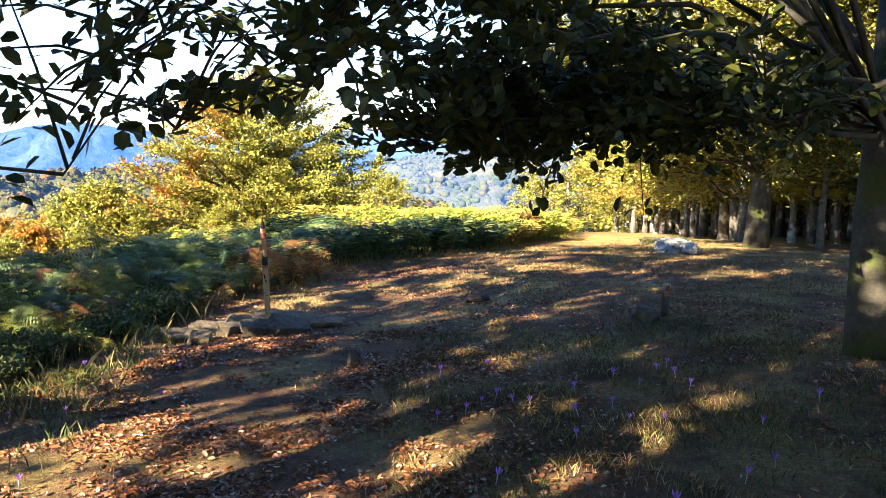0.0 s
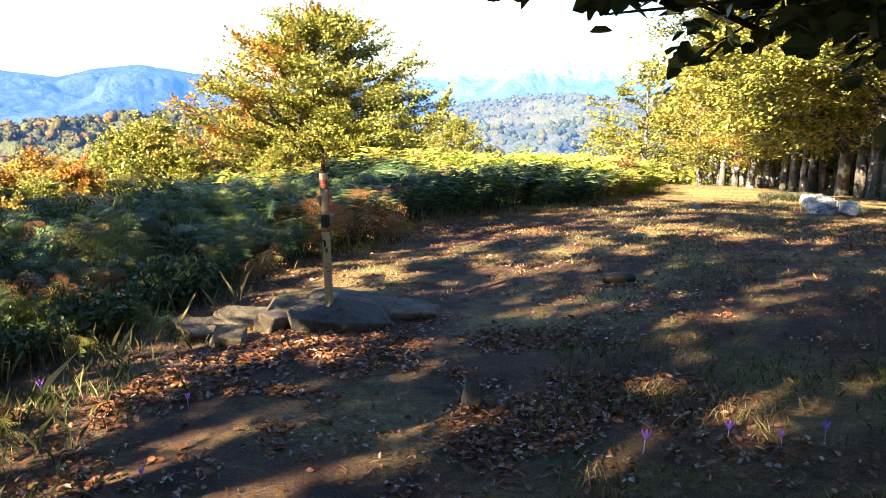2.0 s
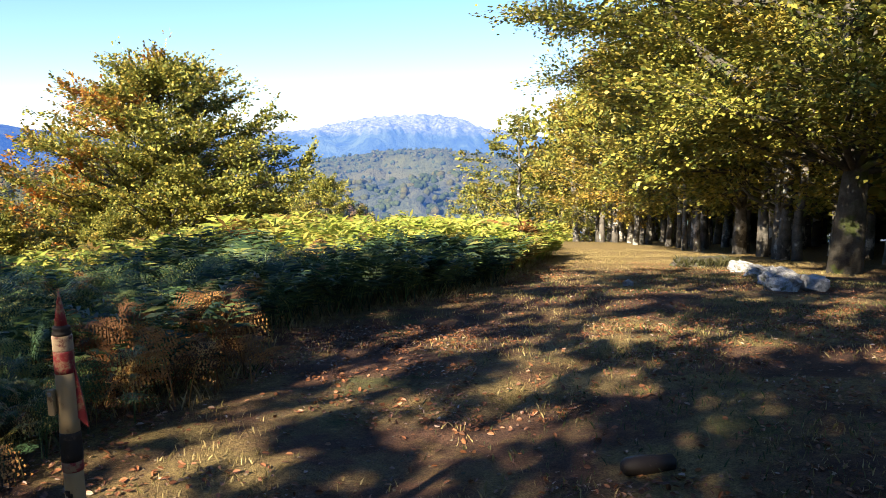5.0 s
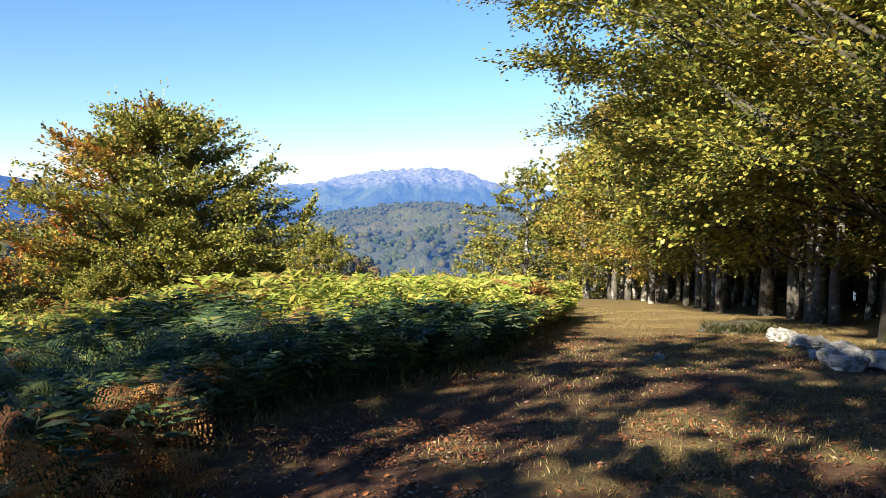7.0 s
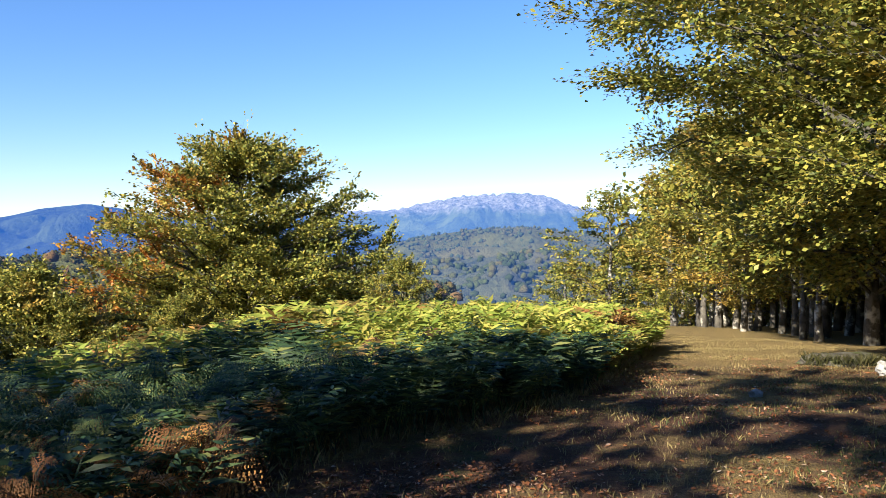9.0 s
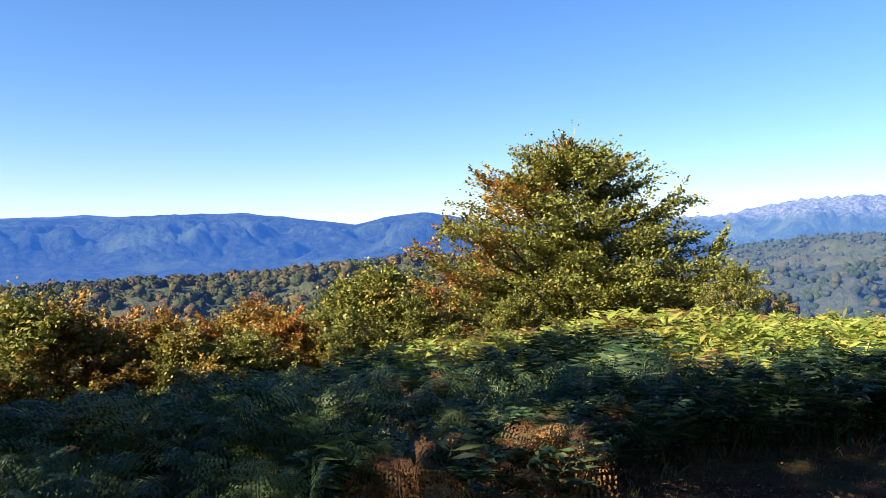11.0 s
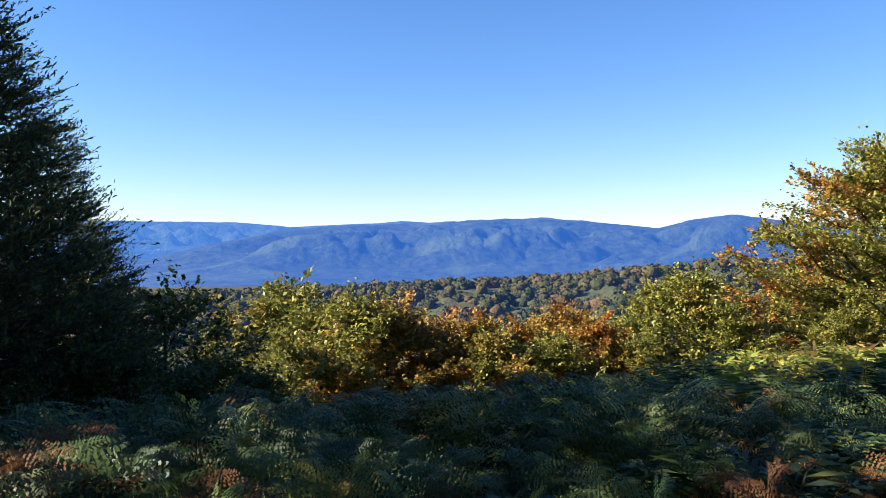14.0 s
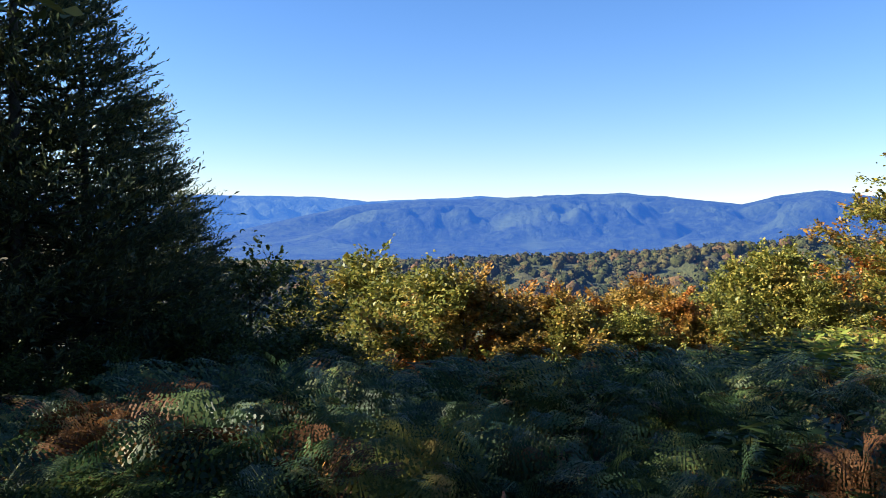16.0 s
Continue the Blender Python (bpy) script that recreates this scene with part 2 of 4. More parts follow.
def tube(points, radii, sides=7, wobble=0.0):
    """Vertices and faces of a tapering round bar along points."""
    pts = [Vector(p) for p in points]
    verts, faces = [], []
    for i, p in enumerate(pts):
        d = (pts[min(i + 1, len(pts) - 1)] - pts[max(i - 1, 0)]).normalized()
        a = d.cross(Vector((0.3, 0.9, 0.2)) if abs(d.x) > 0.8 else Vector((1, 0.1, 0))).normalized()
        b = d.cross(a)
        for j in range(sides):
            w = 2 * math.pi * j / sides
            r = radii[i] * (1 + wobble * noise.noise(p * 2.1 + Vector((j * 1.7, 0, 0))))
            verts.append(p + (a * math.cos(w) + b * math.sin(w)) * r)
    for i in range(len(pts) - 1):
        for j in range(sides):
            k = (j + 1) % sides
            faces.append((i * sides + j, i * sides + k, (i + 1) * sides + k, (i + 1) * sides + j))
    faces.append(tuple(range((len(pts) - 1) * sides, len(pts) * sides)))
    faces.append(tuple(reversed(range(sides))))
    return verts, faces


def sliver(a, b, r):
    """A thin three-sided twig from a to b, open at its ends."""
    u = Vector((0.5, 0.3, 0.8)) * r
    w = Vector((-0.6, 0.7, -0.2)) * r
    return [a + u, a + w, a - u - w, b], [(0, 1, 3), (1, 2, 3), (2, 0, 3)]


def joined(parts):
    verts, faces = [], []
    for v, f in parts:
        o = len(verts)
        verts += v
        faces += [tuple(i + o for i in g) for g in f]
    return verts, faces


def smooth01(a, b, v):
    s = min(1.0, max(0.0, (v - a) / (b - a)))
    return s * s * (3 - 2 * s)


# ---- the lie of the land ----
def height(x, y):
    """Ground height: a gentle spur, falling off to the left and beyond the wood."""
    z = -0.036 * max(y, -6.0)
    z -= 0.05 * max(0.0, y - 16.0)
    z += 0.075 * max(-1.0, min(x, 3.2)) * (1 - smooth01(9, 18, y))
    left = max(0.0, -1.8 - x)
    z -= 0.115 * left * smooth01(0.0, 3.0, left) * (0.8 + 0.5 * smooth01(2, 10, left))
    z -= 0.16 * max(0.0, left - 8.0)
    z += 0.3 * math.exp(-((x + 3) / 6) ** 2 - ((y - 27) / 7) ** 2)
    r = math.hypot(x + 1, y - 8)
    z -= 0.22 * max(0.0, r - 38) * (1 - 0.5 * smooth01(120, 400, r)) if r < 400 else 0
    if r >= 400:
        z -= 0.11 * 362
    z = max(z, -62.0)
    # a rut worn by water across the track
    if -0.6 < x < 2.0 and 10.5 < y < 14.5:
        off = y - (11.45 + 1.15 * x + 0.12 * math.sin(4 * x))
        z -= 0.07 * math.exp(-(off / 0.16) ** 2) * smooth01(-0.5, 0.1, x) * smooth01(1.8, 1.1, x)
    if r < 60:
        z += 0.05 * noise.noise(Vector((x * 0.45, y * 0.45, 0))) + 0.022 * noise.noise(Vector((x * 1.7, y * 1.7, 3)))
    return z


def build_ground():
    na, radii = 320, [0.0]
    r = 0.25
    while r < 4900:
        radii.append(r)
        r *= 1.036 if r < 60 else 1.09
    radii.append(4900)
    verts = [(-0.8, 9.0, height(-0.8, 9.0))]
    for r in radii[1:]:
        for i in range(na):
            a = 2 * math.pi * i / na
            x, y = -0.8 + r * math.cos(a), 9.0 + r * math.sin(a)
            verts.append((x, y, height(x, y)))
    faces = [(0, 1 + i, 1 + (i + 1) % na) for i in range(na)]
    for j in range(len(radii) - 2):
        o = 1 + j * na
        for i in range(na):
            k = (i + 1) % na
            faces.append((o + i, o + na + i, o + na + k, o + k))
    return tagged(new("ground", mesh_of("ground", verts, faces, mat_ground)), "brown earth track and dry grass strewn with fallen leaves", "ground", kind="structure")


build_ground()


# ---- distant hills ----
def ridge(name, label, peaks, dist, depth, foot, mat, rough=0.06, steps=260, rows=46, seed=0):
    """A range of hills: peaks are (degrees left of +y, degrees above eye level); dist and depth in metres."""
    peaks = sorted(peaks)
    az = [p[0] for p in peaks]
    el = [p[1] for p in peaks]
    verts, faces = [], []
    for i in range(steps + 1):
        a = az[0] + (az[-1] - az[0]) * i / steps
        crest = 1.3 + dist * math.tan(radians(float(np.interp(a, az, el))))
        for j in range(rows + 1):
            v = j / rows
            w = min(1.0, v / 0.86)
            r = dist - depth * (1 - w) + (v - 0.86 if v > 0.86 else 0) * depth
            p = Vector((-math.sin(radians(a)) * r, math.cos(radians(a)) * r, seed * 31.0))
            spur = noise.multi_fractal(p * (6.5 / depth), 0.9, 2.1, 6) - 1.0
            body = foot + (crest - foot) * w ** 0.85
            # spurs stay below the line of sight to the crest
            z = min(body + (crest - foot) * 1.5 * w * (1 - w) * (spur - 0.15), 1.3 + (crest - 1.3) * r / dist - (crest - foot) * 0.22 * (1 - w))
            z += (crest - foot) * rough * (w ** 4) * 0.5 * noise.fractal(p * (34.0 / depth), 0.8, 2.0, 4)
            if v > 0.86:
                z -= (crest - foot) * (v - 0.86) * 1.6
            verts.append((-0.9 + p.x, 8.0 + p.y, z))
    for i in range(steps):
        for j in range(rows):
            o = i * (rows + 1) + j
            faces.append((o, o + 1, o + rows + 2, o + rows + 1))
    return tagged(new(name, mesh_of(name, verts, faces, mat)), label, "hills", kind="structure")


# blue glow that stands in for haze on the hills and far crowns
HAZE_GLOW = (0.042, 0.133, 0.41)
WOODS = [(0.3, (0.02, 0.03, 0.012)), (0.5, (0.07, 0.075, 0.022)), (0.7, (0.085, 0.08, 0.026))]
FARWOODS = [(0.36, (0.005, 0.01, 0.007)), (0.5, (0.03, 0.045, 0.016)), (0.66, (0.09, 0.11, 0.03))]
mat_hill_near = hill_material("wooded_slope", WOODS, 0.16, HAZE_GLOW, 0.05)
mat_hill_mid = hill_material("hazy_wooded_hill", WOODS, 0.07, HAZE_GLOW, 0.16)
mat_mountain = hill_material("blue_wooded_mountain", [(0.36, (0.004, 0.009, 0.007)), (0.5, (0.02, 0.03, 0.014)), (0.68, (0.05, 0.068, 0.02))], 0.045, (HAZE_GLOW[0] * 0.75, HAZE_GLOW[1] * 0.95, HAZE_GLOW[2] * 1.15), 0.3)
mat_plateau = hill_material("far_blue_plateau", FARWOODS, 0.012, HAZE_GLOW, 0.46)
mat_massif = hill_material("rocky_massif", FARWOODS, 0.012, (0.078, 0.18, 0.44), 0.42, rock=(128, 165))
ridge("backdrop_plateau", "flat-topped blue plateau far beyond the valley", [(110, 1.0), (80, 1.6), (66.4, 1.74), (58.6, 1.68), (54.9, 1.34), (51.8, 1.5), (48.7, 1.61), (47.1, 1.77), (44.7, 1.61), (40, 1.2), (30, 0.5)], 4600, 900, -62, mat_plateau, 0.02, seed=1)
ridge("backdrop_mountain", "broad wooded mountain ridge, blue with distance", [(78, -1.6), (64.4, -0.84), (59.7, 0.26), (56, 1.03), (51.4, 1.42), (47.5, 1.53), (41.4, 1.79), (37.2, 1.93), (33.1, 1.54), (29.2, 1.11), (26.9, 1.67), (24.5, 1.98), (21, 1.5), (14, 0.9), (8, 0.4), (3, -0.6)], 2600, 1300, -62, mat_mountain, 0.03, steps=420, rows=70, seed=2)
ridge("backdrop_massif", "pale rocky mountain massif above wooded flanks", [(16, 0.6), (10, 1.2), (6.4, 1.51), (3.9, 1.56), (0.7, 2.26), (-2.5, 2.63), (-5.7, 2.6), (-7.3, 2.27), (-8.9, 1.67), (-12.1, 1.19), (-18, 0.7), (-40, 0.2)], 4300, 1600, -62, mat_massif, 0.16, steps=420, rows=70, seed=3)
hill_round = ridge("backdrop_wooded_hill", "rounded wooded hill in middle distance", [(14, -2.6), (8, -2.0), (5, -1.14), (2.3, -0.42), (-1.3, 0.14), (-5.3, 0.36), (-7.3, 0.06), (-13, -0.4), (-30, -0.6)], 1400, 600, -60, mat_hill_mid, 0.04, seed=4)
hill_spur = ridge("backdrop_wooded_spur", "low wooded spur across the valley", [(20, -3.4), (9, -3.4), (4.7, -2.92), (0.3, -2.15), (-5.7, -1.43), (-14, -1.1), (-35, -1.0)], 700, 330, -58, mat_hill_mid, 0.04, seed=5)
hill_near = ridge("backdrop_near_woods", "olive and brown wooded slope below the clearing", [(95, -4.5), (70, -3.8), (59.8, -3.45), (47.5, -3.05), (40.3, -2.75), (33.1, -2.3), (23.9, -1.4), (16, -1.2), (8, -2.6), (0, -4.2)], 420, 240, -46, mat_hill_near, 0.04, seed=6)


# ---- broadleaf trees ----
def curve_points(a, b, sag, n, jitter):
    a, b = Vector(a), Vector(b)
    out = []
    for i in range(n + 1):
        t = i / n
        p = a.lerp(b, t)
        p.z += sag * math.sin(math.pi * t)
        if 0 < i < n:
            p += Vector(rng.normal(0, jitter, 3).tolist())
        out.append(p)
    return out


def along_curve(pts, t):
    f = t * (len(pts) - 1)
    i = min(int(f), len(pts) - 2)
    return pts[i].lerp(pts[i + 1], f - i)


def broadleaf(name, label, crown_mat, bark_mat, tall, spread, crown_from, trunk_r, limbs, twigs, leaves, leaf, ends=(), lean=(0, 0), shape=0.9, twig_len=1.0, category="tree", trunk_pts=6, clear=False, bare=False, rise=0.0, profile=None, flat_leaf=0.45):
    """A tree: tapered trunk, limbs that reach to an uneven crown, twigs and flat sprays of leaves."""
    top = Vector((lean[0], lean[1], tall * 0.93))
    base = tagged(new(name), label, category)
    trunk = curve_points((0, 0, -0.35), top, 0, trunk_pts, trunk_r * 0.25)
    radii = [trunk_r * (1.45 if i == 0 else 1.0 - 0.86 * i / trunk_pts) for i in range(trunk_pts + 1)]
    child("trunk", mesh_of("trunk", *tube(trunk, radii, 10, 0.25), bark_mat), base)
    arms, bars, goals = [], [], list(ends)
    for i in range(limbs):
        h = crown_from + (tall - crown_from) * ((i + 0.5) / limbs)
        rel = (h - crown_from) / (tall - crown_from)
        ang = i * 2.39996 + rng.uniform(-0.35, 0.35)
        reach = spread * (math.sin(math.pi * min(1, 0.22 + 0.78 * rel)) ** shape) * rng.uniform(0.62, 1.12)
        if profile:
            reach = float(np.interp(h / tall, *profile)) * spread * rng.uniform(0.78, 1.08)
        goals.append((lean[0] * rel + reach * math.cos(ang), lean[1] * rel + reach * math.sin(ang), h + rng.uniform(-0.2, 0.3) * spread * 0.4))
    for g in goals:
        flat = math.hypot(g[0], g[1])
        root_h = max(crown_from * 0.75, min(tall * 0.85, g[2] - (0.45 + rise) * flat))
        root = along_curve(trunk, min(0.97, (root_h + 0.35) / (tall * 0.93 + 0.35)))
        pts = curve_points(root, g, (0.3 if clear and flat > 4.2 else 0.08) * flat, 5, 0.04 * flat)
        r0 = max(0.012, trunk_r * 0.32 * (1 - 0.7 * root_h / tall))
        if clear and g in ends:
            r0 *= 0.5
        bars.append(tube(pts, [r0 * (1 - 0.85 * k / 5) for k in range(6)], 5))
        arms.append((pts, flat, g in ends))
    quads = []
    for pts, flat, low in arms:
        for _ in range(twigs):
            t = 1 - 0.5 * rng.uniform(0, 1) ** 1.3 if low else rng.uniform(0.14, 1.0) ** 0.8
            a = along_curve(pts, t)
            out = Vector((pts[-1].x - pts[0].x, pts[-1].y - pts[0].y, 0)).normalized() if flat > 0.1 else Vector((1, 0, 0))
            way = out * rng.uniform(0.1, 1.0) + Vector((rng.normal(0, 0.65), rng.normal(0, 0.65), rng.normal(0.02 + rise, 0.22 + 0.5 * rise)))
            if profile:
                ahead = (along_curve(pts, min(1.0, t + 0.15)) - along_curve(pts, max(0.0, t - 0.15))).normalized()
                way = ahead * rng.uniform(0.5, 1.2) + Vector((rng.normal(0, 0.42), rng.normal(0, 0.42), rng.normal(0.1, 0.2)))
            elif t > 0.93:
                way += Vector((0, 0, 0.35))
            b = a + way.normalized() * twig_len * rng.uniform(0.5, 1.2)
            if clear:
                px, py = b.x + 3.25, b.y + 5.8
                if b.z < 1.6 and abs(px - float(np.interp(py, [-2, 0, 3.5, 6, 9], [0, 0, -0.85, -1.05, -0.7]))) < (0.62 if py > 4 else 0.42):
                    continue
                bars.append(tube([a, a.lerp(b, 0.5) + Vector((0, 0, 0.05)), b], [0.01, 0.007, 0.003], 3))
            elif not bare:
                bars.append(sliver(a, b, 0.009))
            d = np.array((b - a))
            n = max(3, int(leaves * rng.uniform(0.6, 1.4)))
            if profile and a.z > 0.55 * tall and rng.random() < 0.4:
                n = n // 5
            u = rng.uniform(0.1, 1.08, (n, 1))
            side = unit(np.cross(d, [0, 0, 1.0])) * rng.normal(0, 0.26, (n, 1)) * np.linalg.norm(d) * (1.15 - 0.6 * u)
            c = np.array(a) + d * u + side + np.array([0, 0, 1]) * rng.normal(0, 0.07, (n, 1)) * twig_len
            quads.append(leaf_quads(c, d + side * 3 + rng.normal(0, 0.35, (n, 3)), leaf, 0.68, 0.72 if clear else flat_leaf, 0.15, clear))
    quads = np.concatenate(quads)
    if clear:
        # walkers keep the way under the limbs open
        mid = quads.mean(axis=1) + np.array([3.25, 5.8, 0.0])
        way = np.interp(mid[:, 1], [-2, 0, 3.5, 6, 9], [0, 0, -0.85, -1.05, -0.7])
        quads = quads[(np.abs(mid[:, 0] - way) > np.where(mid[:, 1] > 4, 0.6, 0.42)) | (mid[:, 2] > 1.55)]
        # the outermost sprays are thin
        mid = quads.mean(axis=1) + np.array([3.25, 5.8, 0.0])
        quads = quads[(mid[:, 0] > -0.2 * mid[:, 1]) | (np.arange(len(quads)) // 4 % 5 < 2)]
    child("branch", mesh_of("branch", *joined(bars), mat_bark_moss), base)
    child("crown", quad_mesh("crown", quads, crown_mat), base)
    return base


def stand(ob, x, y, turn=0.0, scale=1.0, sink=0.0):
    ob.matrix_basis = pose(x, y, height(x, y) - sink, 0, 0, turn) @ Matrix.Diagonal((scale, scale, scale, 1))
    return ob


def more(ob, x, y, turn, scale=1.0, sink=0.0, tall=1.0):
    ob2 = copy_thing(ob, pose(x, y, height(x, y) - sink, 0, 0, turn))
    ob2.scale = (scale, scale, scale * tall)
    return ob2


# the broad beech that stands in the bracken beyond
lone = stand(broadleaf("beech_tree", "broad autumn beech with olive, yellow and rust-red leaves, standing in bracken", mat_rust_leaf, mat_bark_moss, 8.9, 7.0, 0.2, 0.3, 190, 22, 42, 0.16, twig_len=1.15, rise=0.08, flat_leaf=0.6, profile=([0.0, 0.1, 0.3, 0.45, 0.6, 0.76, 0.88, 0.95, 1.0], [0.9, 1.0, 1.0, 0.93, 0.82, 0.66, 0.46, 0.25, 0.1]), lean=(0.3, 0)), -10.0, 42.5)

# the beech at the start, whose low limbs hang over the track
LOW = [(-3.7, -0.55, 1.55), (-3.6, -0.25, 1.5), (-2.9, -0.75, 1.42), (-2.95, 0.3, 1.5), (-3.4, -0.85, 1.6), (-2.3, -0.55, 1.55), (-4.75, -2.5, 1.75), (-4.5, -3.1, 2.0), (-1.9, -1.2, 1.7), (-1.8, 0.4, 1.6), (-2.9, -1.6, 2.0), (-3.7, -1.3, 2.1), (-1.2, 1.2, 1.9), (-2.7, 0.8, 1.9), (-3.5, 0.3, 2.3), (-1.3, -0.9, 1.75), (-2.0, 0.0, 1.9), (-3.2, -0.4, 1.9), (-3.9, -1.0, 2.5), (-3.8, -2.0, 1.95), (-3.6, -2.6, 2.2), (-4.78, -2.55, 1.42), (-4.7, -2.7, 1.62), (-4.45, -2.2, 1.6), (-4.2, -2.0, 1.68), (-3.9, -2.3, 1.72), (-4.9, -2.3, 1.8), (-3.3, 0.1, 1.75), (-3.0, 0.2, 1.85), (-2.8, 0.0, 1.65), (-3.5, 0.0, 1.9), (-2.6, 0.3, 1.7)]
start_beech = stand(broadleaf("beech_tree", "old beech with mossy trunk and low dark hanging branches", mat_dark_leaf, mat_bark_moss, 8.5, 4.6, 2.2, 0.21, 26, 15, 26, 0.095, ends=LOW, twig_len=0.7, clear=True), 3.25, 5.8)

# unseen beeches behind and beside the walker, placed to shade the track
shade = stand(broadleaf("beech_tree", "tall dense unseen beech placed to shade the clearing", mat_beech_leaf, mat_bark, 12.0, 5.4, 1.8, 0.28, 40, 10, 15, 0.5, twig_len=1.6, bare=True), -18.5, 3.0)
for x, y, turn, s in ((-24.0, 4.0, 60, 1.1), (-4.6, -5.2, 100, 0.65), (4.0, -9.0, 300, 1.0), (9.0, -3.0, 300, 0.9), (-2.6, -3.8, 210, 0.53)):
    more(shade, x, y, turn, s)
high = stand(broadleaf("beech_tree", "unseen high-crowned beech with a long bare trunk, placed for its shade", mat_beech_leaf, mat_bark, 15.0, 5.6, 7.2, 0.32, 40, 5, 14, 0.42, twig_len=1.3, bare=True), -6.5, -4.0)
# the smallest copy, last, is added only to shade the marker post
for x, y, turn, s in ((-3.4, 1.0, 230, 0.95), (-18.0, 2.5, 330, 0.93), (-17.5, 6.0, 60, 0.92), (-15.0, 7.0, 260, 0.84), (-10.6, 5.2, 20, 0.6), (-9.2, 3.4, 130, 0.67), (-4.6, 2.5, 200, 0.78), (-6.7, 2.8, 75, 0.34)):
    more(high, x, y, turn, s, tall=1.28 if s == 0.67 else 1.1 if s < 0.82 else 1.0)
airy = stand(broadleaf("beech_tree", "unseen open-crowned beech placed to let sun through in patches", mat_beech_leaf, mat_bark, 11.0, 4.6, 2.6, 0.24, 30, 7, 14, 0.32, twig_len=1.3, bare=True), -10.5, -3.5)
for x, y, turn, s in ((-9.5, -8.0, 120, 1.1), (-2.5, -10.0, 200, 1.0), (0.5, -12.0, 75, 1.1)):
    more(airy, x, y, turn, s)

# the beech wood along the track
edge_a = stand(broadleaf("beech_tree", "woodland-edge beech, olive and yellow leaves to near the ground", mat_beech_leaf, mat_bark_pale, 12.0, 4.2, 1.5, 0.15, 52, 14, 48, 0.14, twig_len=1.35, lean=(-0.5, 0)), 10.4, 32.0)
edge_b = stand(broadleaf("beech_tree", "woodland-edge beech with golden autumn leaves", mat_edge_leaf, mat_bark_pale, 9.0, 3.4, 1.6, 0.15, 44, 12, 42, 0.15, twig_len=1.2, lean=(-0.4, 0)), 10.6, 42.0)
inner = stand(broadleaf("beech_tree", "beech inside the dim wood, olive leaves", mat_beech_leaf, mat_bark, 12.0, 4.2, 1.4, 0.14, 40, 9, 16, 0.32, twig_len=1.5, bare=True), 15.0, 33.0)
REACH = [(-5.9, 3.5, 7.2), (-5.5, 2.0, 6.2), (-5.4, 4.5, 5.3), (-4.5, 1.0, 6.5), (-5.6, 5.0, 8.2), (-4.4, 3.0, 4.8), (-5.8, 5.0, 6.6), (-4.2, 6.0, 5.6), (-3.4, 3.5, 4.2), (-5.2, 6.5, 7.4), (-3.6, 7.0, 4.0), (-2.5, 5.5, 3.4), (-5.6, 3.0, 9.0), (-2.0, -3.0, 3.2), (-1.0, -3.6, 4.0), (1.0, -3.5, 3.0), (-3.0, -1.6, 4.4), (-2.6, -0.6, 3.0), (0.2, -2.6, 2.6), (-2.0, -3.6, 5.4), (-3.2, 0.6, 3.4), (-1.6, 1.8, 2.6)]
edge_c = stand(broadleaf("beech_tree", "tall beech whose long limbs reach out over the track", mat_beech_leaf, mat_bark_moss, 15.0, 5.0, 2.4, 0.24, 56, 22, 74, 0.105, ends=REACH, twig_len=1.3), 7.8, 20.0)
for i, (x, y, s) in enumerate(((9.6, 25.6, 1.0), (10.0, 28.6, 1.05), (11.2, 35.0, 0.85), (10.4, 38.0, 0.72), (11.6, 46.0, 0.8), (12.0, 51.0, 0.78), (12.0, 22.0, 1.1), (12.4, 27.0, 1.1), (13.0, 31.0, 1.05), (13.4, 36.5, 0.95), (14.0, 41.5, 0.9), (14.8, 48.0, 0.85), (13.5, 17.5, 1.1), (16.0, 23.0, 1.1), (16.4, 29.0, 1.1), (17.0, 35.0, 1.1), (17.5, 43.0, 1.0), (20.0, 20.0, 1.2), (20.5, 27.0, 1.2), (21.0, 34.0, 1.2), (14.5, 57.0, 0.8), (16.0, 12.0, 1.1), (11.0, 18.4, 0.9), (22.0, 41.0, 1.1), (25.0, 24.0, 1.2), (26.0, 32.0, 1.2))):
    more(inner if x > 11.8 else (edge_b if i % 3 == 0 else edge_a) if y > 34 else edge_a, x, y, 67 * i, s, tall=1.05)


def bare_trunk(label):
    base = tagged(new("beech_tree"), label, "tree", "slender trunks inside the wood")
    pts = curve_points((0, 0, -0.3), (0.3, 0.1, 6.0), 0, 6, 0.09)
    child("trunk", mesh_of("trunk", *tube(pts, [0.15, 0.1, 0.09, 0.085, 0.075, 0.065, 0.05], 9, 0.25), mat_bark_pale), base)
    quads, bars = [], []
    for i in range(9):
        a = along_curve(pts, 0.72 + 0.03 * i)
        b = a + Vector((1.5 * math.cos(i * 2.4), 1.5 * math.sin(i * 2.4), 0.5))
        bars.append(tube([a, a.lerp(b, 0.5) + Vector((0, 0, 0.1)), b], [0.03, 0.02, 0.008], 4))
        c = np.array(a.lerp(b, 0.75)) + rng.normal(0, 0.5, (44, 3)) * np.array([1, 1, 0.4])
        quads.append(leaf_quads(c, rng.normal(0, 1, (44, 3)), 0.3))
    child("branch", mesh_of("branch", *joined(bars), mat_bark_pale), base)
    child("crown", quad_mesh("crown", np.concatenate(quads), mat_beech_leaf), base)
    return base


pole = stand(bare_trunk("slender pale beech trunk in the shaded wood"), 9.3, 24.2)
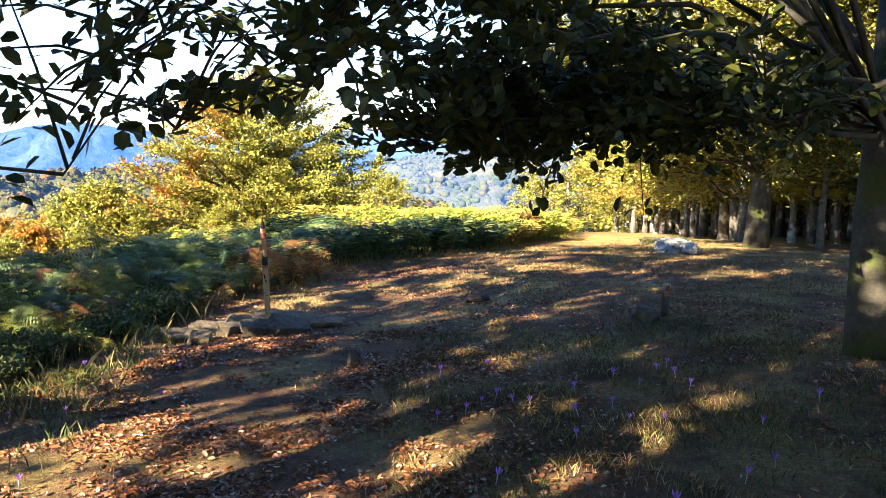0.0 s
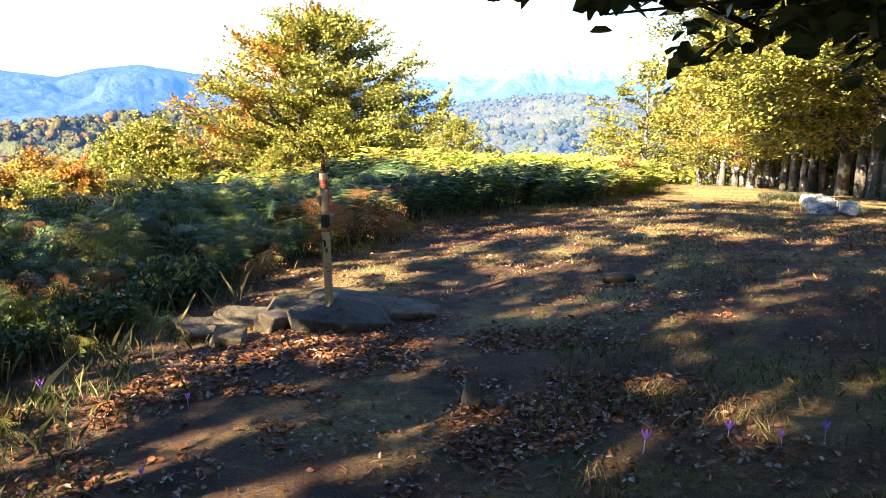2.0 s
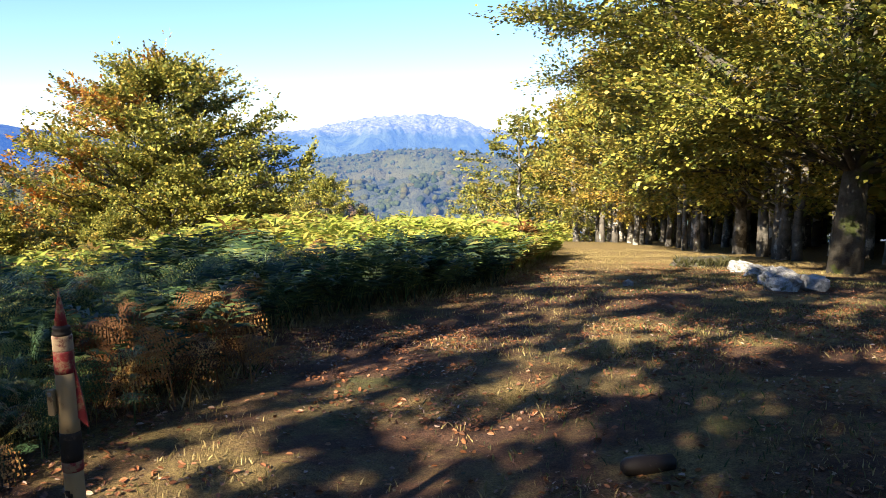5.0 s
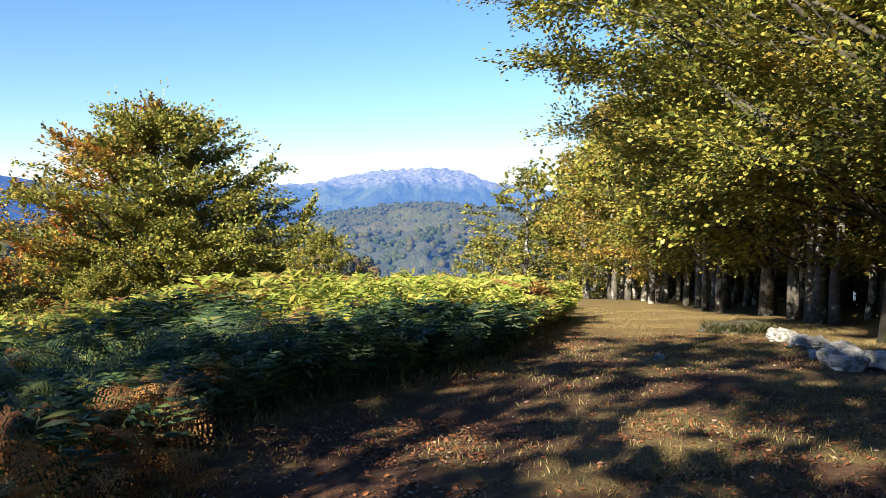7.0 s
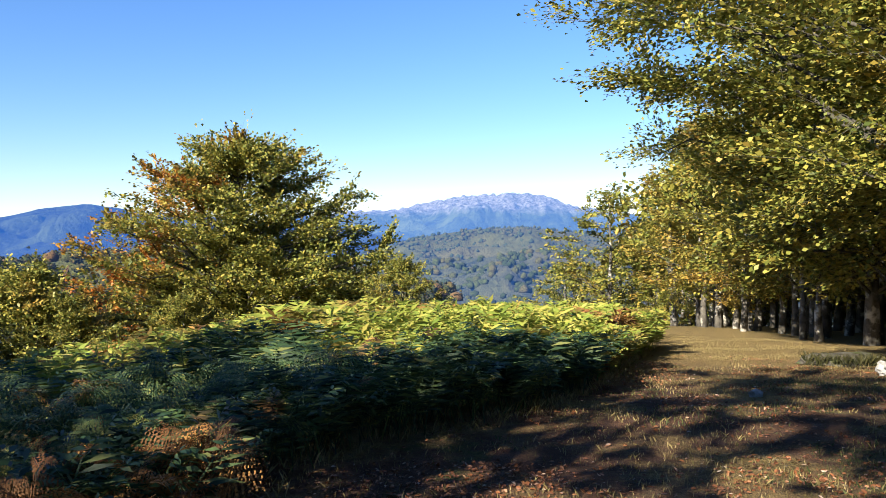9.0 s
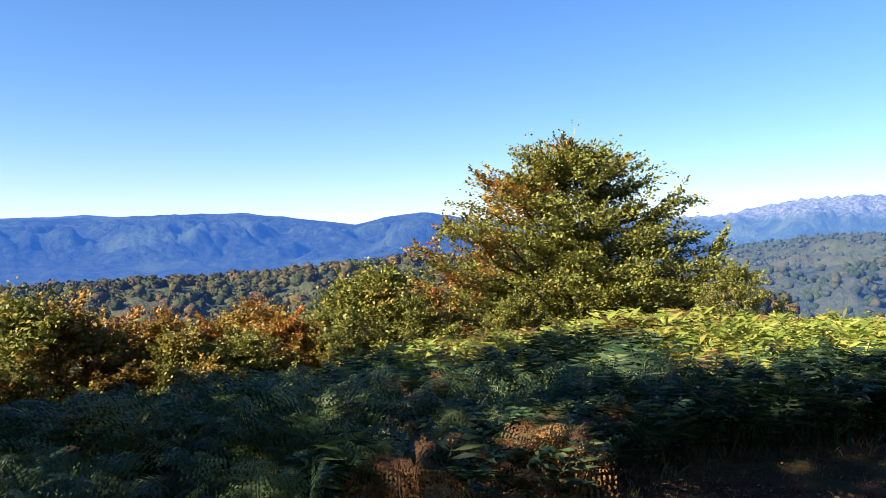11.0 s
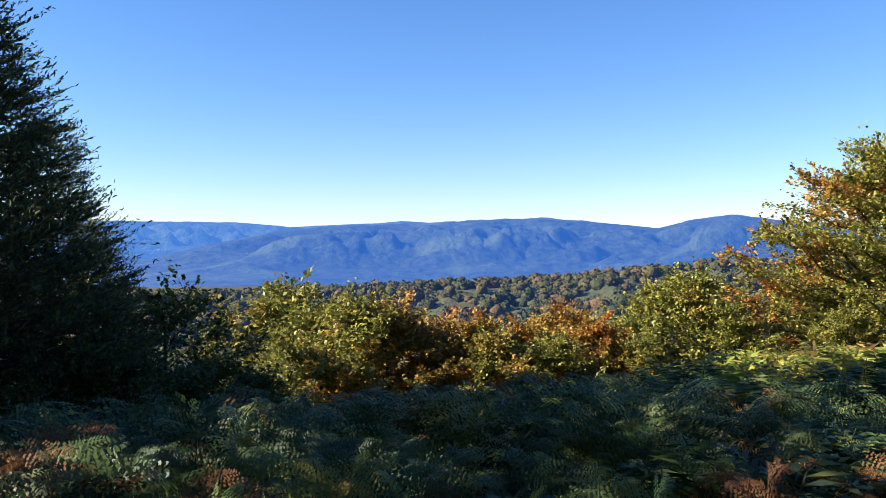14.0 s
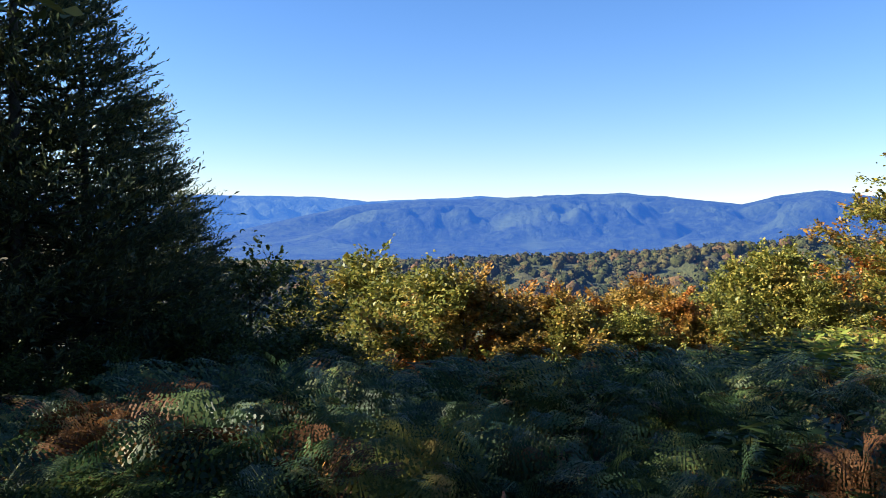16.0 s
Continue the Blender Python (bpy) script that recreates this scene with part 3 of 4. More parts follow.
for i in range(96):
    x, y = 9.2 + 0.05 * i % 1.0 + 9.0 * ((i * 0.618) % 1.0) ** 1.4, 19.5 + 36.0 * ((i * 0.755) % 1.0)
    more(pole, x + 0.04 * max(0, y - 34), y, 97 * i, 0.8 + 0.5 * ((i * 0.37) % 1.0))

# thin sparse beeches at the far end of the track
thin = stand(broadleaf("beech_tree", "slender sparse beech with pale trunk and thin yellowing leaves", mat_beech_leaf, mat_bark_pale, 9.2, 3.4, 2.6, 0.17, 30, 10, 22, 0.2, twig_len=1.0), 8.2, 53.0)
for x, y, turn, s in ((6.4, 58.0, 50, 0.7), (10.4, 57.0, 130, 0.8), (11.0, 63.0, 210, 1.0), (8.2, 66.0, 300, 0.9), (13.0, 62.0, 20, 1.1)):
    more(thin, x, y, turn, s)

# young beeches on the slope below the bracken
young = stand(broadleaf("young_beech", "bushy young beech with golden orange autumn leaves", mat_gold_leaf, mat_bark, 4.15, 2.9, 0.2, 0.1, 44, 14, 46, 0.12, twig_len=0.8, rise=0.3), -18.2, 23.2, 0, 1.06)
for i, (x, y, s) in enumerate(((-18.3, 25.3, 1.19), (-16.3, 25.1, 1.04), (-15.9, 26.7, 0.99), (-16.9, 29.8, 1.19), (-14.9, 28.7, 0.97))):
    more(young, x, y, 73 * i, 0.88 * s / 1.06)
young_green = stand(broadleaf("young_beech", "bushy young beech with olive green leaves", mat_beech_leaf, mat_bark, 4.15, 2.7, 0.2, 0.1, 40, 13, 42, 0.12, twig_len=0.75, rise=0.3), -15.0, 31.0, 0, 0.8)
for i, (x, y, s) in enumerate(((-18.3, 22.3, 1.0), (-15.6, 34.1, 1.05), (-14.2, 33.8, 1.05), (-12.8, 33.3, 0.75), (-24.8, 24.5, 1.48), (-22.6, 24.2, 1.22), (-15.4, 24.6, 0.66), (-14.4, 26.1, 0.6), (-13.4, 29.0, 0.55), (-9.0, 33.0, 0.5), (-2.2, 33.0, 0.5), (-26.5, 29.0, 1.3))):
    more(young_green, x, y, 73 * i, 0.87 * s / 0.8)


thicket = stand(broadleaf("young_beech", "bushy young beech in the shade of the wood", mat_beech_leaf, mat_bark, 4.0, 2.8, 0.1, 0.1, 26, 8, 14, 0.34, twig_len=0.9, bare=True), 23.0, 19.0)
for i, (x, y, s) in enumerate(((19.0, 24.0, 1.3), (21.0, 30.0, 1.4), (20.0, 37.0, 1.3), (18.5, 42.0, 1.3), (18.0, 50.0, 1.3), (24.0, 27.0, 1.5), (24.0, 35.0, 1.5), (17.5, 19.0, 1.2), (22.0, 22.0, 1.4), (26.0, 40.0, 1.5), (28.0, 30.0, 1.6), (22.0, 47.0, 1.4), (17.0, 56.0, 1.3), (27.0, 23.0, 1.5), (20.0, 15.0, 1.3))):
    more(thicket, x, y, 41 * i, s)


# ---- larches ----
def larch(label, tall, spread, n):
    """A conical larch: limbs that sag and turn up at the tip, side twigs set with short needle tufts."""
    base = tagged(new("larch_tree"), label, "tree")
    child("trunk", mesh_of("trunk", *tube([(0, 0, -0.3), (0.05, 0, tall * 0.5), (0, 0.03, tall)], [tall * 0.017, tall * 0.01, 0.012], 7), mat_bark_moss), base)
    bars, quads = [], []
    up = np.array([0, 0, 1.0])
    for i in range(n):
        rel = (i + 0.5) / n
        h = tall * (0.05 + 0.95 * rel)
        reach = spread * (1 - rel) ** 0.85 * rng.uniform(0.72, 0.98) + 0.15
        ang = i * 2.39996 + rng.uniform(-0.4, 0.4)
        out = np.array([math.cos(ang), math.sin(ang), 0])
        side = np.array([-math.sin(ang), math.cos(ang), 0])
        lift = rng.uniform(0.05, 0.26)

        def at(u):
            return up * h + out * reach * u + up * reach * (-0.28 * u * (1 - u) + lift * u ** 2.2)
        bars.append(tube([at(0), at(0.4), at(0.75), at(1)], [0.028, 0.02, 0.011, 0.004], 3))
        for k in range(int(6 + 7.0 * reach)):
            u = rng.uniform(0.16, 1.0) ** 0.75
            a = at(u)
            way = out * 0.7 + side * rng.choice([-1, 1]) * rng.uniform(0.1, 0.9) * (1.15 - 0.6 * u) + up * rng.normal(0.12, 0.2)
            ln = rng.uniform(0.3, 0.75) * (0.55 + 0.16 * spread)
            tip = a + unit(way) * ln + up * 0.28 * ln
            bars.append(sliver(Vector(a), Vector(tip), 0.006))
            m = 11
            v = (np.arange(m) + rng.uniform(0, 1, m))[:, None] / m
            c = a + (tip - a) * v - up * 0.16 * ln * v * (1 - v)
            quads.append(leaf_quads(c, unit(tip - a) + rng.normal(0, 0.55, (m, 3)) + up * 0.25, 0.13 + 0.06 * (1 - u), 0.3, 0.9))
    child("branch", mesh_of("branch", *joined(bars), mat_bark_moss), base)
    child("crown", quad_mesh("crown", np.concatenate(quads), mat_larch), base)
    return base


big_larch = stand(larch("tall dark larch with sagging feathery branches", 12.0, 4.7, 230), -18.7, 11.7, 0, 1.1)
for x, y, turn, s in ((-19.4, 13.2, 100, 0.98), (-20.0, 14.7, 40, 0.82), (-21.5, 16.1, 250, 0.67), (-19.9, 10.3, 170, 1.18), (-22.0, 8.0, 20, 1.2)):
    more(big_larch, x, y, turn, s / 1.1)

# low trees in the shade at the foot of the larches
low_tree = stand(broadleaf("young_beech", "bushy green young beech beside larches, leaves darkened for shade", mat_shaded_leaf, mat_bark_moss, 4.15, 3.0, 0.1, 0.1, 40, 13, 34, 0.11, twig_len=0.8, rise=0.3), -19.8, 17.3, 0, 1.2)
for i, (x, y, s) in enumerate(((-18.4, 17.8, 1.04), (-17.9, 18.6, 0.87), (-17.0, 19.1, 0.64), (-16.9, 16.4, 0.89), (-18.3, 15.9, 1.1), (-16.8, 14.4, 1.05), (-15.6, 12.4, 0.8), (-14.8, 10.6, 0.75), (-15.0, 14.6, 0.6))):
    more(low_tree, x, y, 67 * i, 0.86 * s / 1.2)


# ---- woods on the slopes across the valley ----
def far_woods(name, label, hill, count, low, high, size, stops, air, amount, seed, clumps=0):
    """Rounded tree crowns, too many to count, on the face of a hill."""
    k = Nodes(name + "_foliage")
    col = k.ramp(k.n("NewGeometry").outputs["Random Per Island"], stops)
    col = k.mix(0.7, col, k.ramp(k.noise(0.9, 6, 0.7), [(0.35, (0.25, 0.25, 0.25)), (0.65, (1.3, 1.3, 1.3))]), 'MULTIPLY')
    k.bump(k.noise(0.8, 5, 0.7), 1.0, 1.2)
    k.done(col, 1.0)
    # haze painted as a faint blue glow over the crowns
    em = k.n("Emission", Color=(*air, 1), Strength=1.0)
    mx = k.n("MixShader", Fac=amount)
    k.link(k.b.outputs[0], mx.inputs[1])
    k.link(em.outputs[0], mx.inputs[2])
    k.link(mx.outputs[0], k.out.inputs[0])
    r2 = np.random.default_rng(seed)
    me = hill.data
    co = np.empty(len(me.vertices) * 3, dtype=np.float32)
    me.vertices.foreach_get("co", co)
    co = co.reshape(-1, 47, 3)[:, int(low * 46):int(high * 46) + 1].reshape(-1, 3)
    pick = co[r2.integers(0, len(co), count)] + r2.normal(0, 2.0, (count, 3)) * np.array([1, 1, 0.1])
    bm = bmesh.new()
    bmesh.ops.create_icosphere(bm, subdivisions=2 if size > 9 else 1, radius=1.0)
    sv = np.array([v.co[:] for v in bm.verts])
    sf = np.array([[v.index for v in f.verts] for f in bm.faces])
    bm.free()
    n = len(sv)
    scale = size * r2.uniform(0.55, 1.15, (count, 1, 1)) * np.array([0.55, 0.55, 0.5])
    bumps = 1 + 0.1 * np.sin(sv[None] * 4.1 + r2.uniform(0, 6, (count, 1, 3))).sum(-1, keepdims=True) + r2.normal(0, 0.03, (count, n, 1))
    allv = (pick[:, None] + sv[None] * bumps * scale + np.array([0, 0, size * 0.18])).reshape(-1, 3)
    allf = (sf[None] + (np.arange(count) * n)[:, None, None]).reshape(-1, 3).tolist()
    if clumps:
        d = unit(r2.normal(0, 1, (count, clumps, 3)) + np.array([0, 0, 0.5]))
        c = (pick[:, None] + d * scale * 1.04 + np.array([0, 0, size * 0.18])).reshape(-1, 3)
        q = leaf_quads(c, r2.normal(0, 1, c.shape), 1.5, 0.8, 0.8)
        allf += (np.arange(len(q) * 4).reshape(-1, 4) + len(allv)).tolist()
        allv = np.concatenate([allv, q.reshape(-1, 3)])
    return tagged(new(name, mesh_of(name, allv.tolist(), allf, k.m)), label, "woods", kind="stuff")


FARCROWNS = [(0.0, (0.03, 0.042, 0.014)), (0.45, (0.065, 0.07, 0.02)), (0.8, (0.105, 0.085, 0.026)), (1.0, (0.14, 0.075, 0.03))]
GREENCROWNS = [(0.0, (0.025, 0.04, 0.014)), (0.6, (0.05, 0.065, 0.02)), (1.0, (0.085, 0.075, 0.025))]
far_woods("slope_woods", "olive, brown and green autumn tree crowns on the slope", hill_near, 2700, 0.45, 1.0, 6.6, FARCROWNS, HAZE_GLOW, 0.035, 11, 26)
far_woods("spur_woods", "hazy green and brown tree crowns on a low spur", hill_spur, 2000, 0.2, 1.0, 6.3, GREENCROWNS, HAZE_GLOW, 0.11, 12)
far_woods("hill_woods", "hazy tree crowns on a rounded hill", hill_round, 2200, 0.3, 1.0, 6.4, GREENCROWNS, HAZE_GLOW, 0.17, 13)


# ---- bracken ----
def frond_quads(pinnae, pinnules, width, tall=0.9, reach=0.5, stalk=4):
    """One bracken frond, one metre to its scale: a stalk that bends over, with tapering side leaves."""
    def at(s):
        return np.array([reach * s ** 1.6, 0, tall * s - 0.36 * s ** 3.2])
    quads = []
    for i in range(stalk):
        a, b = at(i / stalk), at((i + 1) / stalk)
        w = np.array([0, 0.006 * (1 - 0.8 * i / stalk) + 0.0015, 0])
        quads.append([a - w, a + w, b + w * 0.9, b - w * 0.9])
    for i in range(pinnae):
        u = (i + 0.4) / pinnae
        s = 0.34 + 0.66 * u
        p = at(s)
        fwd = at(min(1, s + 0.02)) - at(s - 0.02)
        fwd = fwd / np.linalg.norm(fwd)
        full = 0.34 * (1 - u) ** 0.8 * (0.75 + 0.25 * min(1, u * 6)) + 0.025
        for sgn in (1, -1):
            ln = full * rng.uniform(0.68, 1.12)
            way = np.array([0, sgn, 0]) * 0.92 + fwd * 0.42 + np.array([rng.normal(0, 0.12), 0, -0.16 + rng.normal(0, 0.16)])
            way = way / np.linalg.norm(way)
            nrm = np.cross(way, fwd)
            crossw = unit(np.cross(nrm, way))
            if not pinnules:
                tip = p + way * ln + np.array([0, 0, -0.12 * ln])
                m = p + way * ln * 0.42
                quads.append([p, m + crossw * width, tip, m - crossw * width])
                continue
            for k in range(pinnules):
                v = (k + 0.5) / pinnules
                q = p + way * ln * v + np.array([0, 0, -0.14 * ln * v * v])
                pl = (0.036 * (1 - v) ** 0.6 + 0.005) * rng.uniform(0.6, 1.15)
                for sg in (1, -1):
                    d = crossw * sg * 0.85 + way * 0.5
                    e = np.cross(d, nrm)
                    e = unit(e) * ln * 0.28 / pinnules
                    quads.append([q, q + d * pl * 0.5 + e, q + d * pl, q + d * pl * 0.5 - e])
    return np.array(quads)


def track_edge(y):
    """Where the bracken ends beside the track, across from x at this y."""
    return float(np.interp(y, [3, 7, 9.5, 11.5, 13.1, 14.2, 15.2, 15.9, 16.5, 18.4, 21.4, 26.5, 30, 40, 60], [-4.6, -4.2, -3.7, -2.5, -2.2, -2.05, -1.4, -0.35, 0.0, 0.9, 2.0, 3.8, 4.7, 6.6, 9.0]))


def fern_height(x, y):
    return (0.85 + 0.3 * smooth01(13, 24, y) + 0.45 * smooth01(-3.8, -6.0, x) * smooth01(17, 13, y)) * (1 + 0.28 * noise.noise(Vector((x * 0.5, y * 0.5, 9))))


far_frond = frond_quads(10, 0, 0.017, 1.02, 0.34, 3)
mid_frond = frond_quads(13, 5, 0, 1.0, 0.42, 3)
coarse_frond = frond_quads(8, 0, 0.022, 1.02, 0.34, 2)


def bracken_field(name, label, mat, spots, shape):
    quads = []
    for x, y, h in spots:
        for f in range(int(rng.integers(3, 6))):
            a, s = rng.uniform(0, 2 * math.pi), h * rng.uniform(0.55, 1.25)
            lean = rng.normal(0, 0.28)
            q = shape * s
            q = q + np.stack([q[..., 2] * lean, q[..., 2] * rng.normal(0, 0.28), 0 * q[..., 2]], axis=-1)
            c, d = math.cos(a), math.sin(a)
            q = np.stack([q[..., 0] * c - q[..., 1] * d, q[..., 0] * d + q[..., 1] * c, q[..., 2]], axis=-1)
            quads.append(q + np.array([x + rng.normal(0, 0.08), y + rng.normal(0, 0.08), height(x, y) - 0.03]))
    return tagged(new(name, quad_mesh(name, np.concatenate(quads), mat)), label, "bracken", kind="stuff")


shaded_spots, sunlit_spots, near_spots = [], [], []
for _ in range(4300):
    y = 7.0 + 38.0 * rng.uniform(0, 1) ** 1.25
    x = track_edge(y) - rng.uniform(0, 1) ** 1.15 * (13 + 0.35 * (y - 7))
    gap = noise.noise(Vector((x * 0.7, y * 0.7, 20)))
    if gap < -0.3 or x < -17:
        continue
    back = track_edge(y) - x
    spot = (x, y, fern_height(x, y) * (0.8 + 0.2 * smooth01(0, 1.2, back)))
    # far bracken takes the sun-brightened yellow, the rest the shade-darkened green
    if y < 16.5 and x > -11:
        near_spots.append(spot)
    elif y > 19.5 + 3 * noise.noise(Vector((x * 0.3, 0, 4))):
        sunlit_spots.append(spot)
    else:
        shaded_spots.append(spot)
for _ in range(650):
    y = rng.uniform(12.0, 27.0)
    x = track_edge(y) - rng.uniform(0, 1.2)
    (sunlit_spots if y > 19.5 else shaded_spots).append((x, y, fern_height(x, y) * rng.uniform(0.7, 1.0)))
bracken_field("bracken", "dense green bracken covering the slope", mat_fern, shaded_spots, far_frond)
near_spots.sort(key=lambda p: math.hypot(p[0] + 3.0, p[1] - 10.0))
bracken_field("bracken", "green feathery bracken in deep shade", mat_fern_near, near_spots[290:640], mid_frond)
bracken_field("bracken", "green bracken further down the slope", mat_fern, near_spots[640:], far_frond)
bracken_field("bracken", "yellow-green sunlit bracken turning rusty at the tips", mat_fern_sunlit, sunlit_spots, coarse_frond)

frond_meshes = {}
for key, mat in (("green", leaf_material("green_fern_fronds", NEARFERN, RUSTFERN, (0.6, 0.7), 1.2, 0.3, 0.5, True)), ("rust", leaf_material("dry_fern_fronds", RUSTFERN, None, through_light=0.25, rough=0.75, whole=True)), ("yellow", leaf_material("yellowing_fern_fronds", PALEFERN, RUSTFERN, (0.58, 0.7), 1.5, 0.35, 0.6, True))):
    frond_meshes[key] = [quad_mesh("frond", frond_quads(15, 6, 0, tall, reach), mat) for tall, reach in ((1.0, 0.4), (0.85, 0.6), (1.1, 0.22), (0.9, 0.5), (1.05, 0.3))]


def fern(x, y, h, key, label):
    base = tagged(new("bracken_fern"), label, "fern", "bracken beside the track")
    base.matrix_basis = pose(x, y, height(x, y) - 0.03, 0, 0, rng.uniform(0, 360))
    count = int(rng.integers(4, 6))
    for i in range(count):
        ob = child("frond", frond_meshes[key][int(rng.integers(0, 5))], base)
        ob["kind"] = "stuff"
        s = h * rng.uniform(0.7, 1.15)
        ob.matrix_basis = pose(rng.normal(0, 0.05), rng.normal(0, 0.05), 0, rng.normal(0, 9), rng.normal(0, 9), 360 * i / count + rng.uniform(-25, 25)) @ Matrix.Diagonal((s, s, s, 1))


for x, y, h in near_spots[:290]:
    rusty = math.hypot(x + 2.4, y - 12.3) < 0.9 or math.hypot(x + 6.1, y - 9.8) < 0.5 or noise.noise(Vector((x * 0.9, y * 0.9, 40))) > 0.42
    if rusty:
        fern(x, y, h, "rust", "dry rusty brown bracken fern with curled fronds")
    elif noise.noise(Vector((x * 0.8, y * 0.8, 60))) > 0.3:
        fern(x, y, h, "yellow", "yellowing bracken fern with arching fronds")
    else:
        fern(x, y, h, "green", "green bracken fern with arching feathery fronds")
for x, y, h in ((-2.3, 11.7, 0.75), (-2.6, 11.6, 0.8), (-2.1, 12.1, 0.8), (-2.45, 12.2, 0.9), (-2.0, 12.6, 0.75), (-2.3, 12.8, 0.9), (-2.1, 13.1, 0.8), (-2.75, 12.0, 0.9), (-2.5, 13.2, 0.9), (-1.9, 12.3, 0.6), (-5.7, 9.5, 1.0), (-5.9, 9.0, 1.1), (-6.2, 9.5, 1.2), (-6.4, 10.0, 1.15), (-6.7, 9.7, 1.2)):
    fern(x, y, h, "rust", "dry rusty brown bracken fern with curled fronds")


for x, y, h in ((-6.4, 13.6, 1.3), (-6.3, 9.0, 1.2), (-6.0, 10.8, 1.25), (-6.9, 9.4, 1.3), (-5.6, 12.4, 1.2), (-7.2, 11.2, 1.3)):
    fern(x, y, h, "yellow", "yellowing bracken fern with arching fronds")
for i in range(44):
    x, y = rng.uniform(-4.9, -2.7), rng.uniform(3.4, 10.2)
    key = ("green", "yellow", "green", "rust")[i % 4]
    fern(x, y, rng.uniform(0.22, 0.5), key, {"green": "low green fern among rank grass", "yellow": "low yellowing fern among rank grass", "rust": "low dry brown fern among rank grass"}[key])


def bramble(label, mat, n, r, h):
    base = tagged(new("bramble"), label, "shrub", "low weeds beside the track")
    bars, c = [], []
    for i in range(9):
        a = i * 2.4
        end = Vector((r * math.cos(a) * rng.uniform(0.5, 1), r * math.sin(a) * rng.uniform(0.5, 1), h * rng.uniform(0.5, 1)))
        pts = curve_points((0, 0, -0.02), end, 0.3 * h, 4, 0.01)
        bars.append(tube(pts, [0.004, 0.0035, 0.003, 0.0025, 0.0015], 4))
        for _ in range(n // 9):
            p = along_curve(pts, rng.uniform(0.25, 1.0))
            c.append((p.x + rng.normal(0, 0.045), p.y + rng.normal(0, 0.045), p.z + rng.normal(0, 0.03)))
    c = np.array(c)
    child("stem", mesh_of("stem", *joined(bars), mat_bark_moss), base)["kind"] = "stuff"
    child("foliage", quad_mesh("foliage", leaf_quads(c, rng.normal(0, 1, c.shape), 0.055, 0.6, 0.6, 0.1, True), mat), base)["kind"] = "stuff"
    return base


mat_weed = leaf_material("weed_leaves", [(0.0, (0.02, 0.042, 0.014)), (0.7, (0.05, 0.08, 0.022)), (0.92, (0.16, 0.15, 0.035)), (1.0, (0.25, 0.09, 0.03))], None)
weed_a = stand(bramble("low bramble with small green and reddish leaves", mat_weed, 150, 0.3, 0.26), -3.1, 5.0)
weed_b = stand(bramble("low leafy green weed clump beside the track", mat_weed, 190, 0.24, 0.34), -3.6, 6.4)
for i in range(44):
    y = 3.3 + 7.0 * ((i * 0.618) % 1.0)
    x = -2.75 - 0.1 * (y - 5) - 2.0 * ((i * 0.383) % 1.0) ** 1.2
    more((weed_a, weed_b)[i % 2], x, y, 71 * i, 0.7 + 0.6 * ((i * 0.29) % 1.0))


# ---- grass, fallen leaves, pebbles ----
def blades(name, label, mat, spots, tall, width):
    n = len(spots)
    base = np.array([(x, y, height(x, y) - 0.01) for x, y in spots])
    ang = rng.uniform(0, 2 * math.pi, n)
    side = np.stack([np.cos(ang), np.sin(ang), 0 * ang], axis=1) * width
    h = (tall * rng.uniform(0.4, 1.3, n))[:, None]
    bend = np.stack([rng.normal(0, 0.35, n), rng.normal(0, 0.35, n), 0 * ang], axis=1) * h
    up = np.array([0, 0, 1.0]) * h
    q = np.stack([base - side * 0.6, base + side * 0.6, base + up + bend + side * 0.12, base + up * 0.55 + bend * 0.35 - side], axis=1)
    return tagged(new(name, quad_mesh(name, q, mat)), label, "grass", kind="stuff")


def scatter(n, x0, x1, y0, y1, keep):
    out = []
    while len(out) < n:
        x, y = rng.uniform(x0, x1), rng.uniform(y0, y1)
        if keep(x, y) > rng.uniform(0, 1):
            out.append((x, y))
    return out


def patchy(x, y, f, seed, lo=-0.1, hi=0.3):
    return smooth01(lo, hi, noise.fractal(Vector((x * f, y * f, seed)), 0.8, 2.0, 3))


weedy = scatter(15000, -5.2, -1.7, 2.0, 13.0, lambda x, y: smooth01(-2.0 - 0.12 * (y - 5), -3.0 - 0.05 * y, x) * (0.25 + patchy(x, y, 1.3, 1)) if y < 12.4 else 0.2)
blades("grass", "rank green and yellow grass beside the track", mat_grass, weedy, 0.1, 0.0028)
stalks = scatter(1300, -5.0, -1.8, 2.5, 14.5, lambda x, y: smooth01(-2.5, -3.2, x))
blades("grass", "tall dry grass stalks", mat_drygrass, stalks, 0.22, 0.0015)
turf = scatter(17000, -1.5, 7.0, 2.5, 20.0, lambda x, y: patchy(x, y, 0.6, 2, -0.15, 0.25) * smooth01(-1.2, 1.6, x))
blades("grass", "short shaded turf between fallen leaves", mat_grass, turf, 0.05, 0.004)
straw = scatter(20000, -2.2, 8.5, 9.5, 34.0, lambda x, y: patchy(x, y, 0.5, 3, -0.15, 0.2) if x > track_edge(y) - 0.4 else 0)
blades("grass", "short straw-coloured grass on the track", mat_drygrass, straw, 0.05, 0.005)
fringe = scatter(2600, -3.2, 5.0, 11.5, 26.0, lambda x, y: 1.0 if -0.35 < x - track_edge(y) < 0.3 else 0)
blades("grass", "dry grass fringe along the bracken", mat_drygrass, fringe, 0.1, 0.003)


near_turf = scatter(9000, -0.3, 3.6, 2.6, 8.0, lambda x, y: patchy(x, y, 1.2, 22, -0.2, 0.2))
blades("grass", "thin shaded grass under the old beech", mat_grass, near_turf, 0.06, 0.0028)
